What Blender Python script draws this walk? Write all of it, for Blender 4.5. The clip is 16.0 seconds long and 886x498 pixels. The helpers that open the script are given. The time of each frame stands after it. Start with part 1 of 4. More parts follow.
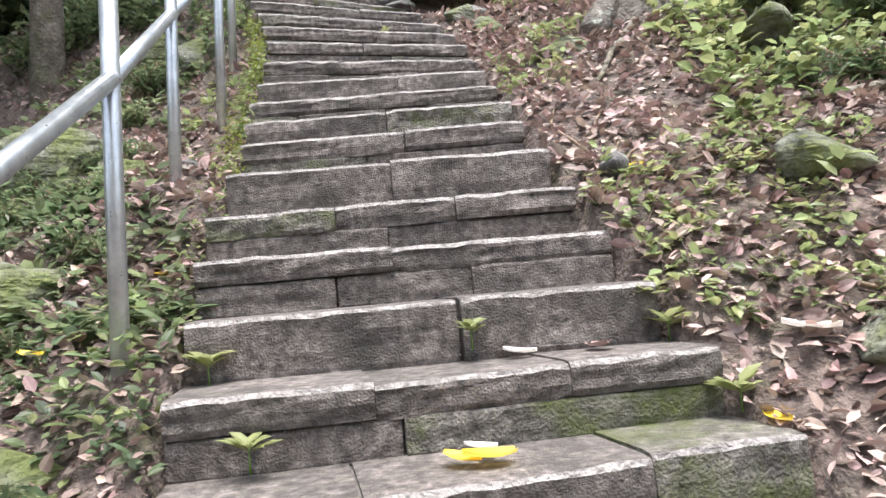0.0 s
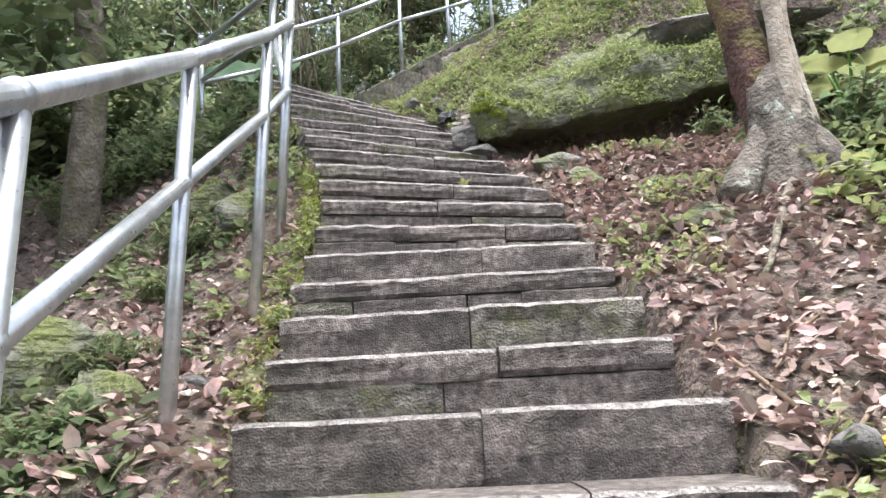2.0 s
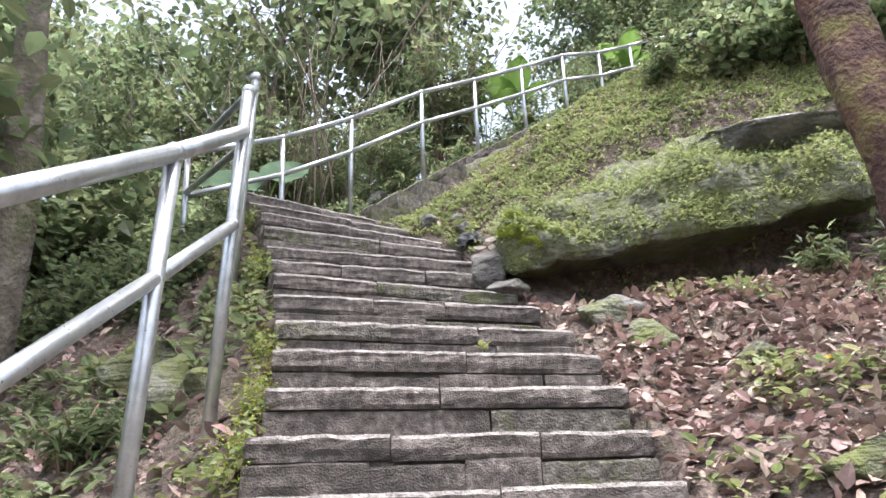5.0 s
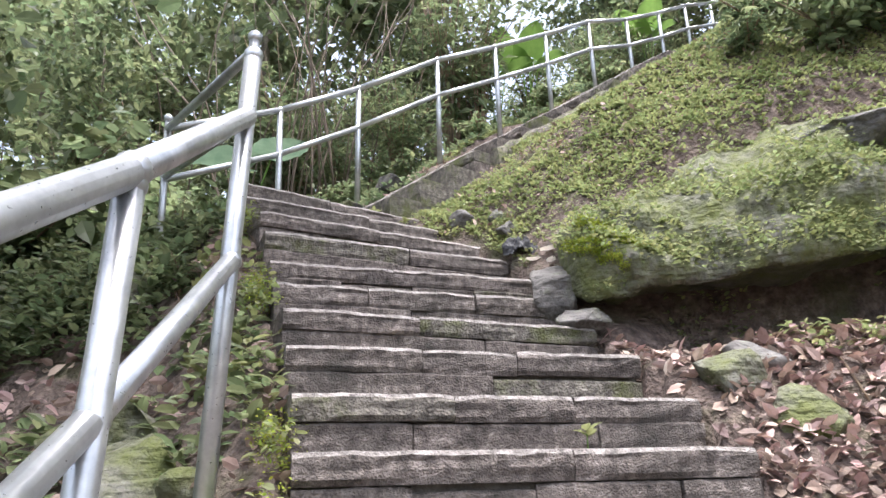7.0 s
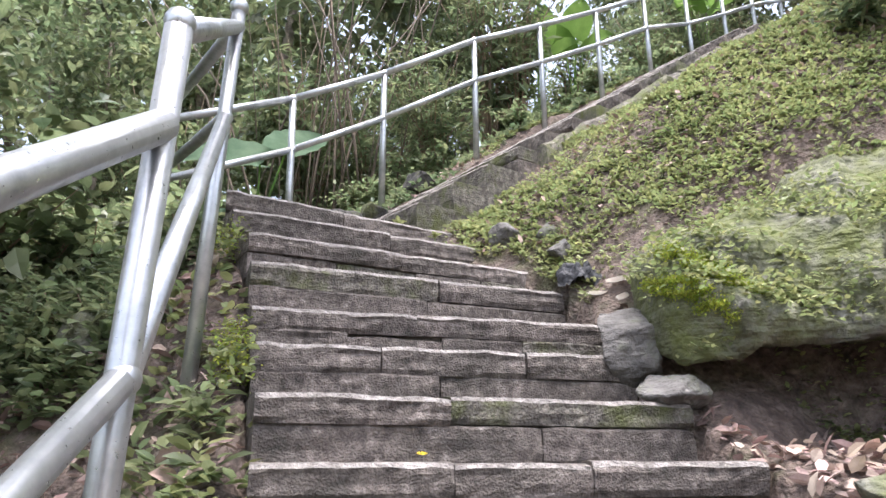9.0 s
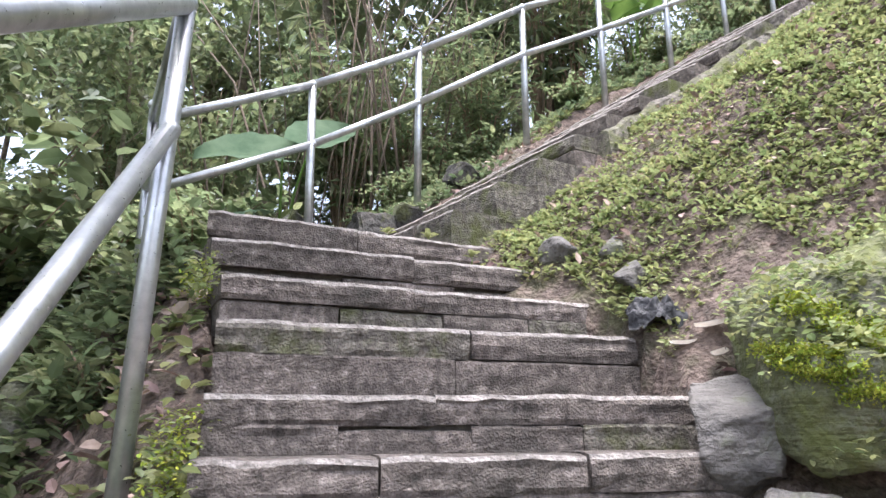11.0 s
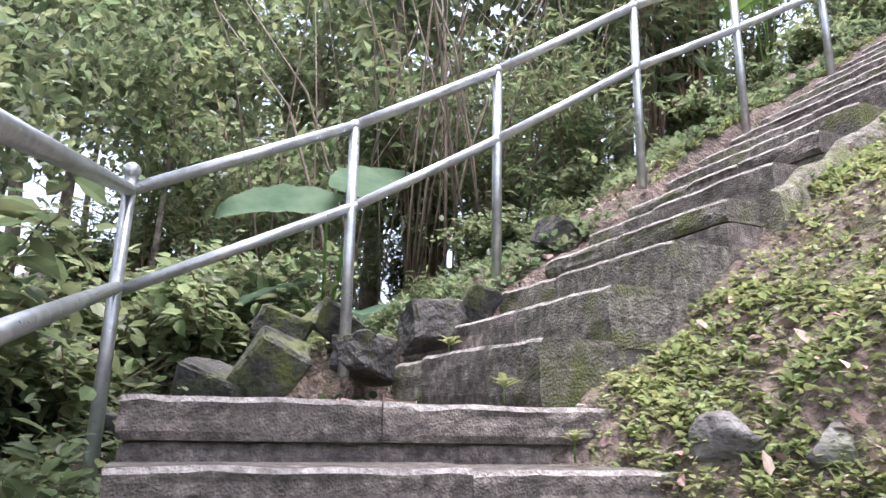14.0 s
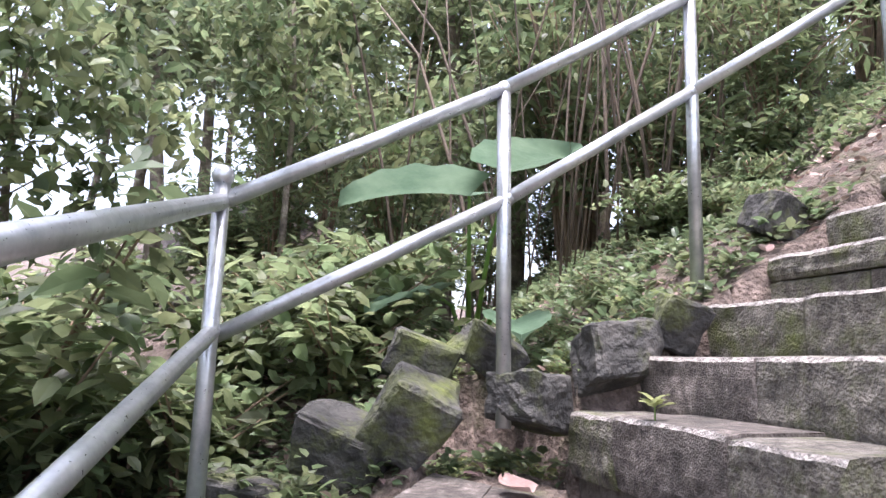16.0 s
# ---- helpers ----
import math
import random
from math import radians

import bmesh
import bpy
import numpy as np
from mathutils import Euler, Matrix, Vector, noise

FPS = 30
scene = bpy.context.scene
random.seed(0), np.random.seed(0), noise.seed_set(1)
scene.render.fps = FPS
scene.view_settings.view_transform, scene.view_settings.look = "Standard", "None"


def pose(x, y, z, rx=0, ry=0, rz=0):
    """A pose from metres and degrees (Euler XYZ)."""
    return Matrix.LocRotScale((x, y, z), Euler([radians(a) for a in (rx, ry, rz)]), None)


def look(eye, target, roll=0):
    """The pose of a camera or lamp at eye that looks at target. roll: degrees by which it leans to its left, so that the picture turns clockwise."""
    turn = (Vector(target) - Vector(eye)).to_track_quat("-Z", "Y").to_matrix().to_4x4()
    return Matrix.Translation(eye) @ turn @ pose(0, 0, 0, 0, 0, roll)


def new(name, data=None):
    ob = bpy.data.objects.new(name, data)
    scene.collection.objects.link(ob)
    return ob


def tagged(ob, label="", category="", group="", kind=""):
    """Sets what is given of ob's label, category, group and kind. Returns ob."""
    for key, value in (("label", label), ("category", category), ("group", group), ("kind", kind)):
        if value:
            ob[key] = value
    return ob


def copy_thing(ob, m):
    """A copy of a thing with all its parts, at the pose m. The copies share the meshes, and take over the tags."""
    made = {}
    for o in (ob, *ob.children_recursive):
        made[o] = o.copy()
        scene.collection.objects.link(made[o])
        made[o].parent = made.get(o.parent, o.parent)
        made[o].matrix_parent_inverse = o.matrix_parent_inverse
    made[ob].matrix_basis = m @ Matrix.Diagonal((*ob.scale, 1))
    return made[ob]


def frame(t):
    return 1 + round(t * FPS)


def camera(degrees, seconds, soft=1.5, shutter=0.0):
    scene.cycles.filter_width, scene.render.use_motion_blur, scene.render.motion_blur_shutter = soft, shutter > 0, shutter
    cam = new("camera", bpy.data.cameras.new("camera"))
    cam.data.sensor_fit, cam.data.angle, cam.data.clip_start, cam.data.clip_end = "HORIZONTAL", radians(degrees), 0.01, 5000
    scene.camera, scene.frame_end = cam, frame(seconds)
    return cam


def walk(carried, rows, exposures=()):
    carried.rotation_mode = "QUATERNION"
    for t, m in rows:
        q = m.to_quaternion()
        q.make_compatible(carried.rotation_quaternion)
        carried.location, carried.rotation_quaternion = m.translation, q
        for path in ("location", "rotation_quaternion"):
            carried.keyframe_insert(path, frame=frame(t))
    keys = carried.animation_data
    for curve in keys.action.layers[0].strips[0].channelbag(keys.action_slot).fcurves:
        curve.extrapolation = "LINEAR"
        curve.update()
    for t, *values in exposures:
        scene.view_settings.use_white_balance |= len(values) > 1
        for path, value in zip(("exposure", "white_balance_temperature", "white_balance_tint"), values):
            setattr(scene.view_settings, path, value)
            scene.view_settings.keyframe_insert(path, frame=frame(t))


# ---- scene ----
cam = camera(61.8, 16.0, soft=1.5)
PATH = [
    (0, (0.134, 0.146, 1.611), (0.065, 2.142, 1.71), -5.0),
    (0.5, (0.016, 0.387, 1.797), (-0.123, 2.374, 1.971), -4.9),
    (1, (0.026, 0.599, 1.929), (-0.167, 2.568, 2.221), -4.6),
    (1.5, (0.071, 0.884, 2.07), (-0.143, 2.838, 2.437), -4.0),
    (2, (-0.018, 1.131, 2.133), (-0.226, 3.071, 2.57), -3.0),
    (2.5, (0.084, 1.319, 2.26), (-0.076, 3.244, 2.778), -2.4),
    (3, (0.201, 1.579, 2.401), (0.033, 3.478, 3.008), -1.8),
    (3.5, (0.106, 1.749, 2.511), (-0.132, 3.606, 3.214), -1.6),
    (4, (0.08, 1.901, 2.649), (-0.218, 3.748, 3.356), -2.1),
    (6.5, (-0.345, 2.943, 3.182), (-0.603, 4.827, 3.804), -1.7),
    (7, (-0.456, 3.125, 3.396), (-0.708, 5.015, 3.998), -1.5),
    (7.5, (-0.395, 3.329, 3.461), (-0.653, 5.225, 4.041), -1.1),
    (8, (-0.427, 3.517, 3.556), (-0.729, 5.409, 4.131), -0.5),
    (8.5, (-0.557, 3.712, 3.722), (-0.882, 5.601, 4.293), -0.4),
    (11, (-0.613, 4.563, 4.27), (-1.114, 6.436, 4.761), -0.2),
    (11.5, (-0.751, 4.747, 4.448), (-1.315, 6.608, 4.917), -0.9),
    (12, (-0.758, 4.887, 4.488), (-1.361, 6.737, 4.95), -1.2),
    (12.5, (-0.772, 5.141, 4.644), (-1.392, 6.98, 5.129), -1.0),
    (13, (-0.874, 5.35, 4.837), (-1.469, 7.189, 5.352), -0.4),
    (13.5, (-0.836, 5.498, 4.913), (-1.471, 7.323, 5.432), 0.4),
    (14, (-0.865, 5.648, 5.041), (-1.607, 7.443, 5.521), 1.0),
    (14.5, (-1.001, 5.819, 5.124), (-1.828, 7.587, 5.561), 1.6),
    (15, (-0.993, 5.969, 5.204), (-1.902, 7.709, 5.588), 1.8),
    (15.5, (-1.101, 6.149, 5.337), (-2.109, 7.845, 5.668), 1.9),
    (16, (-1.312, 6.274, 5.5), (-2.389, 7.934, 5.791), 1.1),
]
walk(cam, [(t, look(eye, target, roll)) for t, eye, target, roll in PATH],
     exposures=[(0.0, 1.77, 6150, 9), (2.0, 1.77, 6180, 9), (4.0, 1.86, 6220, 11), (8.0, 1.88, 6240, 14), (11.0, 2.0, 6150, 15), (13.0, 2.07, 6090, 17), (14.5, 2.13, 6060, 19), (16.0, 2.22, 6060, 21)])

# ---- world, sun, exposure ----
world = bpy.data.worlds.new("sky")
scene.world = world
world.use_nodes = True
wn = world.node_tree
sky = wn.nodes.new("ShaderNodeTexSky")
sky.sky_type = "NISHITA"
sky.sun_disc = False
sky.sun_elevation, sky.sun_rotation = radians(80), radians(140)
sky.air_density, sky.dust_density = 1.0, 4.0
haze = wn.nodes.new("ShaderNodeHueSaturation")  # thin white cloud
haze.inputs["Saturation"].default_value = 0.6
wn.links.new(sky.outputs[0], haze.inputs["Color"])
wn.links.new(haze.outputs[0], wn.nodes["Background"].inputs[0])
wn.nodes["Background"].inputs[1].default_value = 0.15
sun = new("sun", bpy.data.lights.new("sun", "SUN"))
sun.data.energy, sun.data.angle, sun.data.color = 1.9, radians(30), (1.0, 0.97, 0.94)
sun.matrix_world = look((1.5, 3, 22), (0, 5, 4))

# ---- materials ----


def mat(name, stops, scale=6.0, rough=0.85, bump=0.3, bump_scale=40.0, metal=0.0, island=0.0, leaf=0.0, per_object=0.0,
        stain=None, stain_scale=2.0, stain_at=0.55, stain_wide=0.1, strata=0.0, dist=0.02):
    """Two-scale noise colour, optional stain (moss, dirt) patches, bump, and per-island or per-object variation."""
    m = bpy.data.materials.new(name)
    m.use_nodes = True
    nt = m.node_tree
    N, L = nt.nodes, nt.links
    bs = N["Principled BSDF"]
    tc = N.new("ShaderNodeTexCoord")
    geo = N.new("ShaderNodeNewGeometry")
    pos = geo.outputs["Position"]
    n1 = N.new("ShaderNodeTexNoise")
    n1.inputs["Scale"].default_value, n1.inputs["Detail"].default_value, n1.inputs["Roughness"].default_value = scale, 8, 0.65
    L.new(pos, n1.inputs["Vector"])
    ramp = N.new("ShaderNodeValToRGB")
    el = ramp.color_ramp.elements
    for k, (p, c) in enumerate(stops):
        e = el[k] if k < 2 else el.new(p)
        e.position, e.color = p, (*c, 1)
    L.new(n1.outputs["Fac"], ramp.inputs[0])
    col = ramp.outputs[0]
    n2 = N.new("ShaderNodeTexNoise")
    n2.inputs["Scale"].default_value, n2.inputs["Detail"].default_value = bump_scale, 6
    L.new(pos, n2.inputs["Vector"])
    if stain:
        ns = N.new("ShaderNodeTexNoise")
        ns.inputs["Scale"].default_value, ns.inputs["Detail"].default_value, ns.inputs["Roughness"].default_value = stain_scale, 9, 0.7
        L.new(pos, ns.inputs["Vector"])
        mr = N.new("ShaderNodeMapRange")
        mr.inputs["From Min"].default_value, mr.inputs["From Max"].default_value = stain_at - stain_wide, stain_at + stain_wide
        L.new(ns.outputs["Fac"], mr.inputs["Value"])
        mx = N.new("ShaderNodeMix")
        mx.data_type = "RGBA"
        L.new(mr.outputs[0], mx.inputs["Factor"])
        L.new(col, mx.inputs["A"])
        mx.inputs["B"].default_value = (*stain, 1)
        col = mx.outputs["Result"]
    if island or per_object:
        hs = N.new("ShaderNodeHueSaturation")
        if island:
            src = geo.outputs["Random Per Island"]
        else:
            src = N.new("ShaderNodeObjectInfo").outputs["Random"]
        amt = island or per_object
        a = N.new("ShaderNodeMapRange")
        a.inputs["To Min"].default_value, a.inputs["To Max"].default_value = 1 - amt, 1 + amt
        L.new(src, a.inputs["Value"])
        L.new(a.outputs[0], hs.inputs["Value"])
        if leaf:
            wv = N.new("ShaderNodeMath")
            wv.operation = "MULTIPLY"
            wv.inputs[1].default_value = 7.31
            fr = N.new("ShaderNodeMath")
            fr.operation = "FRACT"
            L.new(src, wv.inputs[0])
            L.new(wv.outputs[0], fr.inputs[0])
            b = N.new("ShaderNodeMapRange")
            b.inputs["To Min"].default_value, b.inputs["To Max"].default_value = 0.47, 0.53
            L.new(fr.outputs[0], b.inputs["Value"])
            L.new(b.outputs[0], hs.inputs["Hue"])
        L.new(col, hs.inputs["Color"])
        col = hs.outputs[0]
    L.new(col, bs.inputs["Base Color"])
    bs.inputs["Metallic"].default_value = metal
    rr = N.new("ShaderNodeMapRange")
    rr.inputs["To Min"].default_value, rr.inputs["To Max"].default_value = max(rough - 0.15, 0.05), min(rough + 0.15, 1)
    L.new(n2.outputs["Fac"], rr.inputs["Value"])
    L.new(rr.outputs[0], bs.inputs["Roughness"])
    if bump:
        bp = N.new("ShaderNodeBump")
        bp.inputs["Strength"].default_value, bp.inputs["Distance"].default_value = bump, dist
        h = n2.outputs["Fac"]
        if strata:
            mp = N.new("ShaderNodeMapping")
            mp.inputs["Scale"].default_value = (1.5, 1.5, strata)
            L.new(pos, mp.inputs["Vector"])
            n3 = N.new("ShaderNodeTexNoise")
            n3.inputs["Scale"].default_value, n3.inputs["Detail"].default_value = 3, 7
            L.new(mp.outputs[0], n3.inputs["Vector"])
            ad = N.new("ShaderNodeMath")
            L.new(n2.outputs["Fac"], ad.inputs[0])
            L.new(n3.outputs["Fac"], ad.inputs[1])
            h = ad.outputs[0]
        L.new(h, bp.inputs["Height"])
        L.new(bp.outputs[0], bs.inputs["Normal"])
    if leaf:
        tr = N.new("ShaderNodeBsdfTranslucent")
        gain = N.new("ShaderNodeHueSaturation")
        gain.inputs["Value"].default_value = 1.6
        gain.inputs["Saturation"].default_value = 0.9
        L.new(col, gain.inputs["Color"])
        L.new(gain.outputs[0], tr.inputs["Color"])
        ms = N.new("ShaderNodeMixShader")
        ms.inputs[0].default_value = leaf
        L.new(bs.outputs[0], ms.inputs[1])
        L.new(tr.outputs[0], ms.inputs[2])
        L.new(ms.outputs[0], N["Material Output"].inputs["Surface"])
    return m


STONE = mat("worn_sandstone", [(0.30, (0.035, 0.030, 0.026)), (0.47, (0.14, 0.116, 0.10)), (0.58, (0.215, 0.18, 0.158)), (0.74, (0.42, 0.37, 0.33))], 30, 0.92, 0.8, 150,
            per_object=0.10, stain=(0.055, 0.048, 0.04), stain_scale=4.2, stain_at=0.56, stain_wide=0.12, strata=7)
STONE_MOSSY = mat("mossy_sandstone", [(0.30, (0.035, 0.031, 0.025)), (0.47, (0.12, 0.106, 0.088)), (0.58, (0.19, 0.17, 0.14)), (0.74, (0.36, 0.33, 0.28))], 26, 0.92, 0.9, 110,
                  per_object=0.10, stain=(0.095, 0.11, 0.025), stain_scale=4, stain_at=0.57, stain_wide=0.09, strata=7)
NOSING = mat("worn_nosing_stone", [(0.3, (0.11, 0.097, 0.085)), (0.5, (0.29, 0.26, 0.235)), (0.72, (0.50, 0.455, 0.42))], 24, 0.9, 0.9, 90, per_object=0.08)
CORE = mat("joint_earth", [(0.35, (0.07, 0.06, 0.05)), (0.65, (0.15, 0.135, 0.115))], 20, 0.95, 0.6, 60)
ROCK = mat("mossy_boulder", [(0.3, (0.05, 0.047, 0.04)), (0.48, (0.135, 0.128, 0.11)), (0.7, (0.27, 0.26, 0.235))], 11, 0.9, 1.0, 30,
           stain=(0.12, 0.135, 0.04), stain_scale=3.6, stain_at=0.48, stain_wide=0.12, strata=10, dist=0.04)
RUBBLE = mat("dark_rubble", [(0.3, (0.025, 0.023, 0.02)), (0.5, (0.05, 0.047, 0.042)), (0.7, (0.11, 0.10, 0.088))], 8, 0.85, 1.0, 30,
             stain=(0.13, 0.15, 0.035), stain_scale=3.5, stain_at=0.6, stain_wide=0.1, dist=0.03)
ROCK_BARE = mat("bare_rock", [(0.3, (0.06, 0.055, 0.05)), (0.5, (0.135, 0.125, 0.115)), (0.7, (0.24, 0.225, 0.21))], 5, 0.9, 1.0, 30,
                stain=(0.08, 0.10, 0.03), stain_scale=2.5, stain_at=0.63, stain_wide=0.08, strata=8, dist=0.03)
SOIL = mat("forest_soil", [(0.3, (0.045, 0.034, 0.027)), (0.5, (0.13, 0.095, 0.077)), (0.72, (0.27, 0.205, 0.172))], 16, 0.95, 0.9, 45,
           stain=(0.085, 0.085, 0.04), stain_scale=2.6, stain_at=0.6, stain_wide=0.08, dist=0.05)
METAL = mat("galvanised_pipe", [(0.3, (0.36, 0.37, 0.38)), (0.6, (0.54, 0.55, 0.55)), (0.8, (0.66, 0.66, 0.65))], 14, 0.33, 0.15, 90, metal=0.75,
            stain=(0.36, 0.36, 0.34), stain_scale=9, stain_at=0.66, stain_wide=0.08, dist=0.004)
BARK = mat("grey_bark", [(0.3, (0.08, 0.065, 0.05)), (0.5, (0.18, 0.15, 0.115)), (0.7, (0.33, 0.29, 0.23))], 9, 0.95, 1.0, 40,
           stain=(0.10, 0.11, 0.04), stain_scale=3, stain_at=0.6, stain_wide=0.1, dist=0.03)
BARK_DARK = mat("dark_mossy_bark", [(0.3, (0.035, 0.02, 0.015)), (0.5, (0.10, 0.05, 0.038)), (0.7, (0.22, 0.10, 0.075))], 7, 0.95, 1.0, 40,
                stain=(0.17, 0.16, 0.05), stain_scale=3.5, stain_at=0.57, stain_wide=0.06, dist=0.03)
BARK_LICHEN = mat("lichen_bark", [(0.3, (0.05, 0.042, 0.034)), (0.5, (0.145, 0.122, 0.098)), (0.7, (0.28, 0.245, 0.20))], 13, 0.95, 1.0, 55,
                  stain=(0.40, 0.43, 0.36), stain_scale=4.5, stain_at=0.64, stain_wide=0.04, dist=0.03)
CANE = mat("brown_cane", [(0.3, (0.045, 0.033, 0.024)), (0.6, (0.13, 0.095, 0.065))], 8, 0.8, 0.4, 40)
BARK_PALE = mat("pale_bark", [(0.3, (0.20, 0.16, 0.12)), (0.5, (0.38, 0.32, 0.25)), (0.7, (0.52, 0.46, 0.38))], 9, 0.9, 0.7, 50,
                stain=(0.55, 0.56, 0.50), stain_scale=5, stain_at=0.62, stain_wide=0.06, dist=0.02)
LEAF = mat("canopy_leaf", [(0.35, (0.084, 0.114, 0.05)), (0.65, (0.172, 0.204, 0.095))], 1.5, 0.45, 0, 40, island=0.45, leaf=0.5)
LEAF_DARK = mat("understorey_leaf", [(0.35, (0.066, 0.095, 0.046)), (0.65, (0.142, 0.175, 0.082))], 1.2, 0.42, 0, 40, island=0.45, leaf=0.45)
LEAF_BRIGHT = mat("herb_leaf", [(0.35, (0.14, 0.172, 0.06)), (0.65, (0.255, 0.282, 0.115))], 1.6, 0.5, 0, 40, island=0.35, leaf=0.35)
LEAF_BIG = mat("elephant_ear_leaf", [(0.35, (0.08, 0.14, 0.085)), (0.65, (0.15, 0.22, 0.14))], 5, 0.4, 0.2, 30, leaf=0.3)
LEAF_LIME = mat("lime_leaf", [(0.35, (0.10, 0.20, 0.03)), (0.65, (0.17, 0.28, 0.05))], 4, 0.45, 0.1, 30, leaf=0.45)
LITTER = mat("dead_leaf", [(0.3, (0.15, 0.095, 0.075)), (0.5, (0.30, 0.21, 0.175)), (0.7, (0.50, 0.39, 0.34))], 5, 0.7, 0.2, 60, island=0.5, leaf=0.08)
MOSS = mat("bright_moss", [(0.35, (0.18, 0.225, 0.02)), (0.65, (0.33, 0.38, 0.045))], 9, 0.9, 0, 40, island=0.3, leaf=0.2)
YELLOW = mat("yellow_leaf", [(0.3, (0.70, 0.46, 0.02)), (0.6, (0.82, 0.62, 0.04))], 20, 0.55, 0, 40, leaf=0.25)
PALE_LEAF = mat("pale_dry_leaf", [(0.3, (0.62, 0.54, 0.46)), (0.6, (0.78, 0.73, 0.66))], 20, 0.6, 0, 40, leaf=0.15)
TWIG = mat("dry_twig", [(0.3, (0.10, 0.07, 0.045)), (0.6, (0.24, 0.17, 0.11))], 8, 0.9, 0.5, 40, island=0.3)
CLOTH = mat("black_cloth", [(0.3, (0.012, 0.012, 0.014)), (0.7, (0.045, 0.045, 0.05))], 20, 0.6, 0.6, 60)

# ---- small builders ----


def raw(name, verts, faces, material, parent=None, label="", smooth=False):
    me = bpy.data.meshes.new(name)
    me.from_pydata([tuple(v) for v in verts], [], [tuple(f) for f in faces])
    me.materials.append(material)
    if smooth:
        me.shade_smooth()
    ob = new(name, me)
    if parent:
        ob.parent = parent
    if label:
        tagged(ob, label)
    return ob


def part(name, bm, material, parent=None, label="", smooth=False):
    me = bpy.data.meshes.new(name)
    bm.to_mesh(me)
    bm.free()
    me.materials.append(material)
    if smooth:
        me.shade_smooth()
    ob = new(name, me)
    if parent:
        ob.parent = parent
    if label:
        tagged(ob, label)
    return ob


def pipe_mesh(points, radii, sides=10, wobble=0.0, seed=0, cap=True):
    """Verts and faces of a tapered tube along points."""
    rnd = random.Random(seed)
    pts = [Vector(p) for p in points]
    vs, fs = [], []
    side = None
    for k, p in enumerate(pts):
        d = (pts[min(k + 1, len(pts) - 1)] - pts[max(k - 1, 0)]).normalized()
        if side is None:
            side = d.orthogonal().normalized()
        side = (side - d * side.dot(d)).normalized()
        up = d.cross(side)
        for j in range(sides):
            a = 2 * math.pi * j / sides
            r = radii[k] * (1 + wobble * (rnd.random() - 0.5) * 2)
            vs.append(p + (side * math.cos(a) + up * math.sin(a)) * r)
    for k in range(len(pts) - 1):
        for j in range(sides):
            a, b = k * sides + j, k * sides + (j + 1) % sides
            fs.append((a, b, b + sides, a + sides))
    if cap:
        fs.append(tuple(range(sides))[::-1])
        fs.append(tuple(range((len(pts) - 1) * sides, len(pts) * sides)))
    return vs, fs


def pipe(name, points, radii, material, parent=None, label="", sides=12, wobble=0.0, seed=0):
    vs, fs = pipe_mesh(points, radii, sides, wobble, seed)
    return raw(name, vs, fs, material, parent, label, True)


def join(meshes):
    V, F = [], []
    for v, f in meshes:
        o = len(V)
        V += list(v)
        F += [tuple(i + o for i in q) for q in f]
    return V, F


# leaf outlines: points (across, along, lift) and faces
OVAL = (np.array([(0, 0, 0), (-.26, .3, .05), (-.22, .68, .05), (0, 1, -.08), (.22, .68, .05), (.26, .3, .05), (0, .5, 0.0)]),
        [(0, 6, 2, 1), (6, 3, 2), (0, 5, 4, 6), (6, 4, 3)])
LANCE = (np.array([(0, 0, 0), (-.13, .45, .05), (0, 1, -.18), (.13, .45, .05)]), [(0, 2, 1), (0, 3, 2)])
DIAMOND = (np.array([(0, 0, 0), (-.3, .5, .08), (0, 1, -.1), (.3, .5, .08)]), [(0, 2, 1), (0, 3, 2)])


def leaves(shape, pos, heading, pitch, roll, size):
    """Verts and faces of many leaves at once: heading round z, pitch above the level, roll about the midrib."""
    base, faces = shape
    n = len(pos)
    ch, sh, cp, sp, cr, sr = np.cos(heading), np.sin(heading), np.cos(pitch), np.sin(pitch), np.cos(roll), np.sin(roll)
    along = np.stack([ch * cp, sh * cp, sp], 1)
    ax0 = np.stack([-sh, ch, 0 * ch], 1)
    up0 = np.cross(along, ax0)
    across = ax0 * cr[:, None] + up0 * sr[:, None]
    up = np.cross(along, across)
    v = (base[None, :, 0, None] * across[:, None] + base[None, :, 1, None] * along[:, None] + base[None, :, 2, None] * up[:, None])
    v = v * size[:, None, None] + pos[:, None]
    k = len(base)
    off = (np.arange(n) * k)
    fs = []
    for f in faces:
        fs.append(np.array(f)[None] + off[:, None])
    return v.reshape(-1, 3), [tuple(int(i) for i in r) for a in fs for r in a]


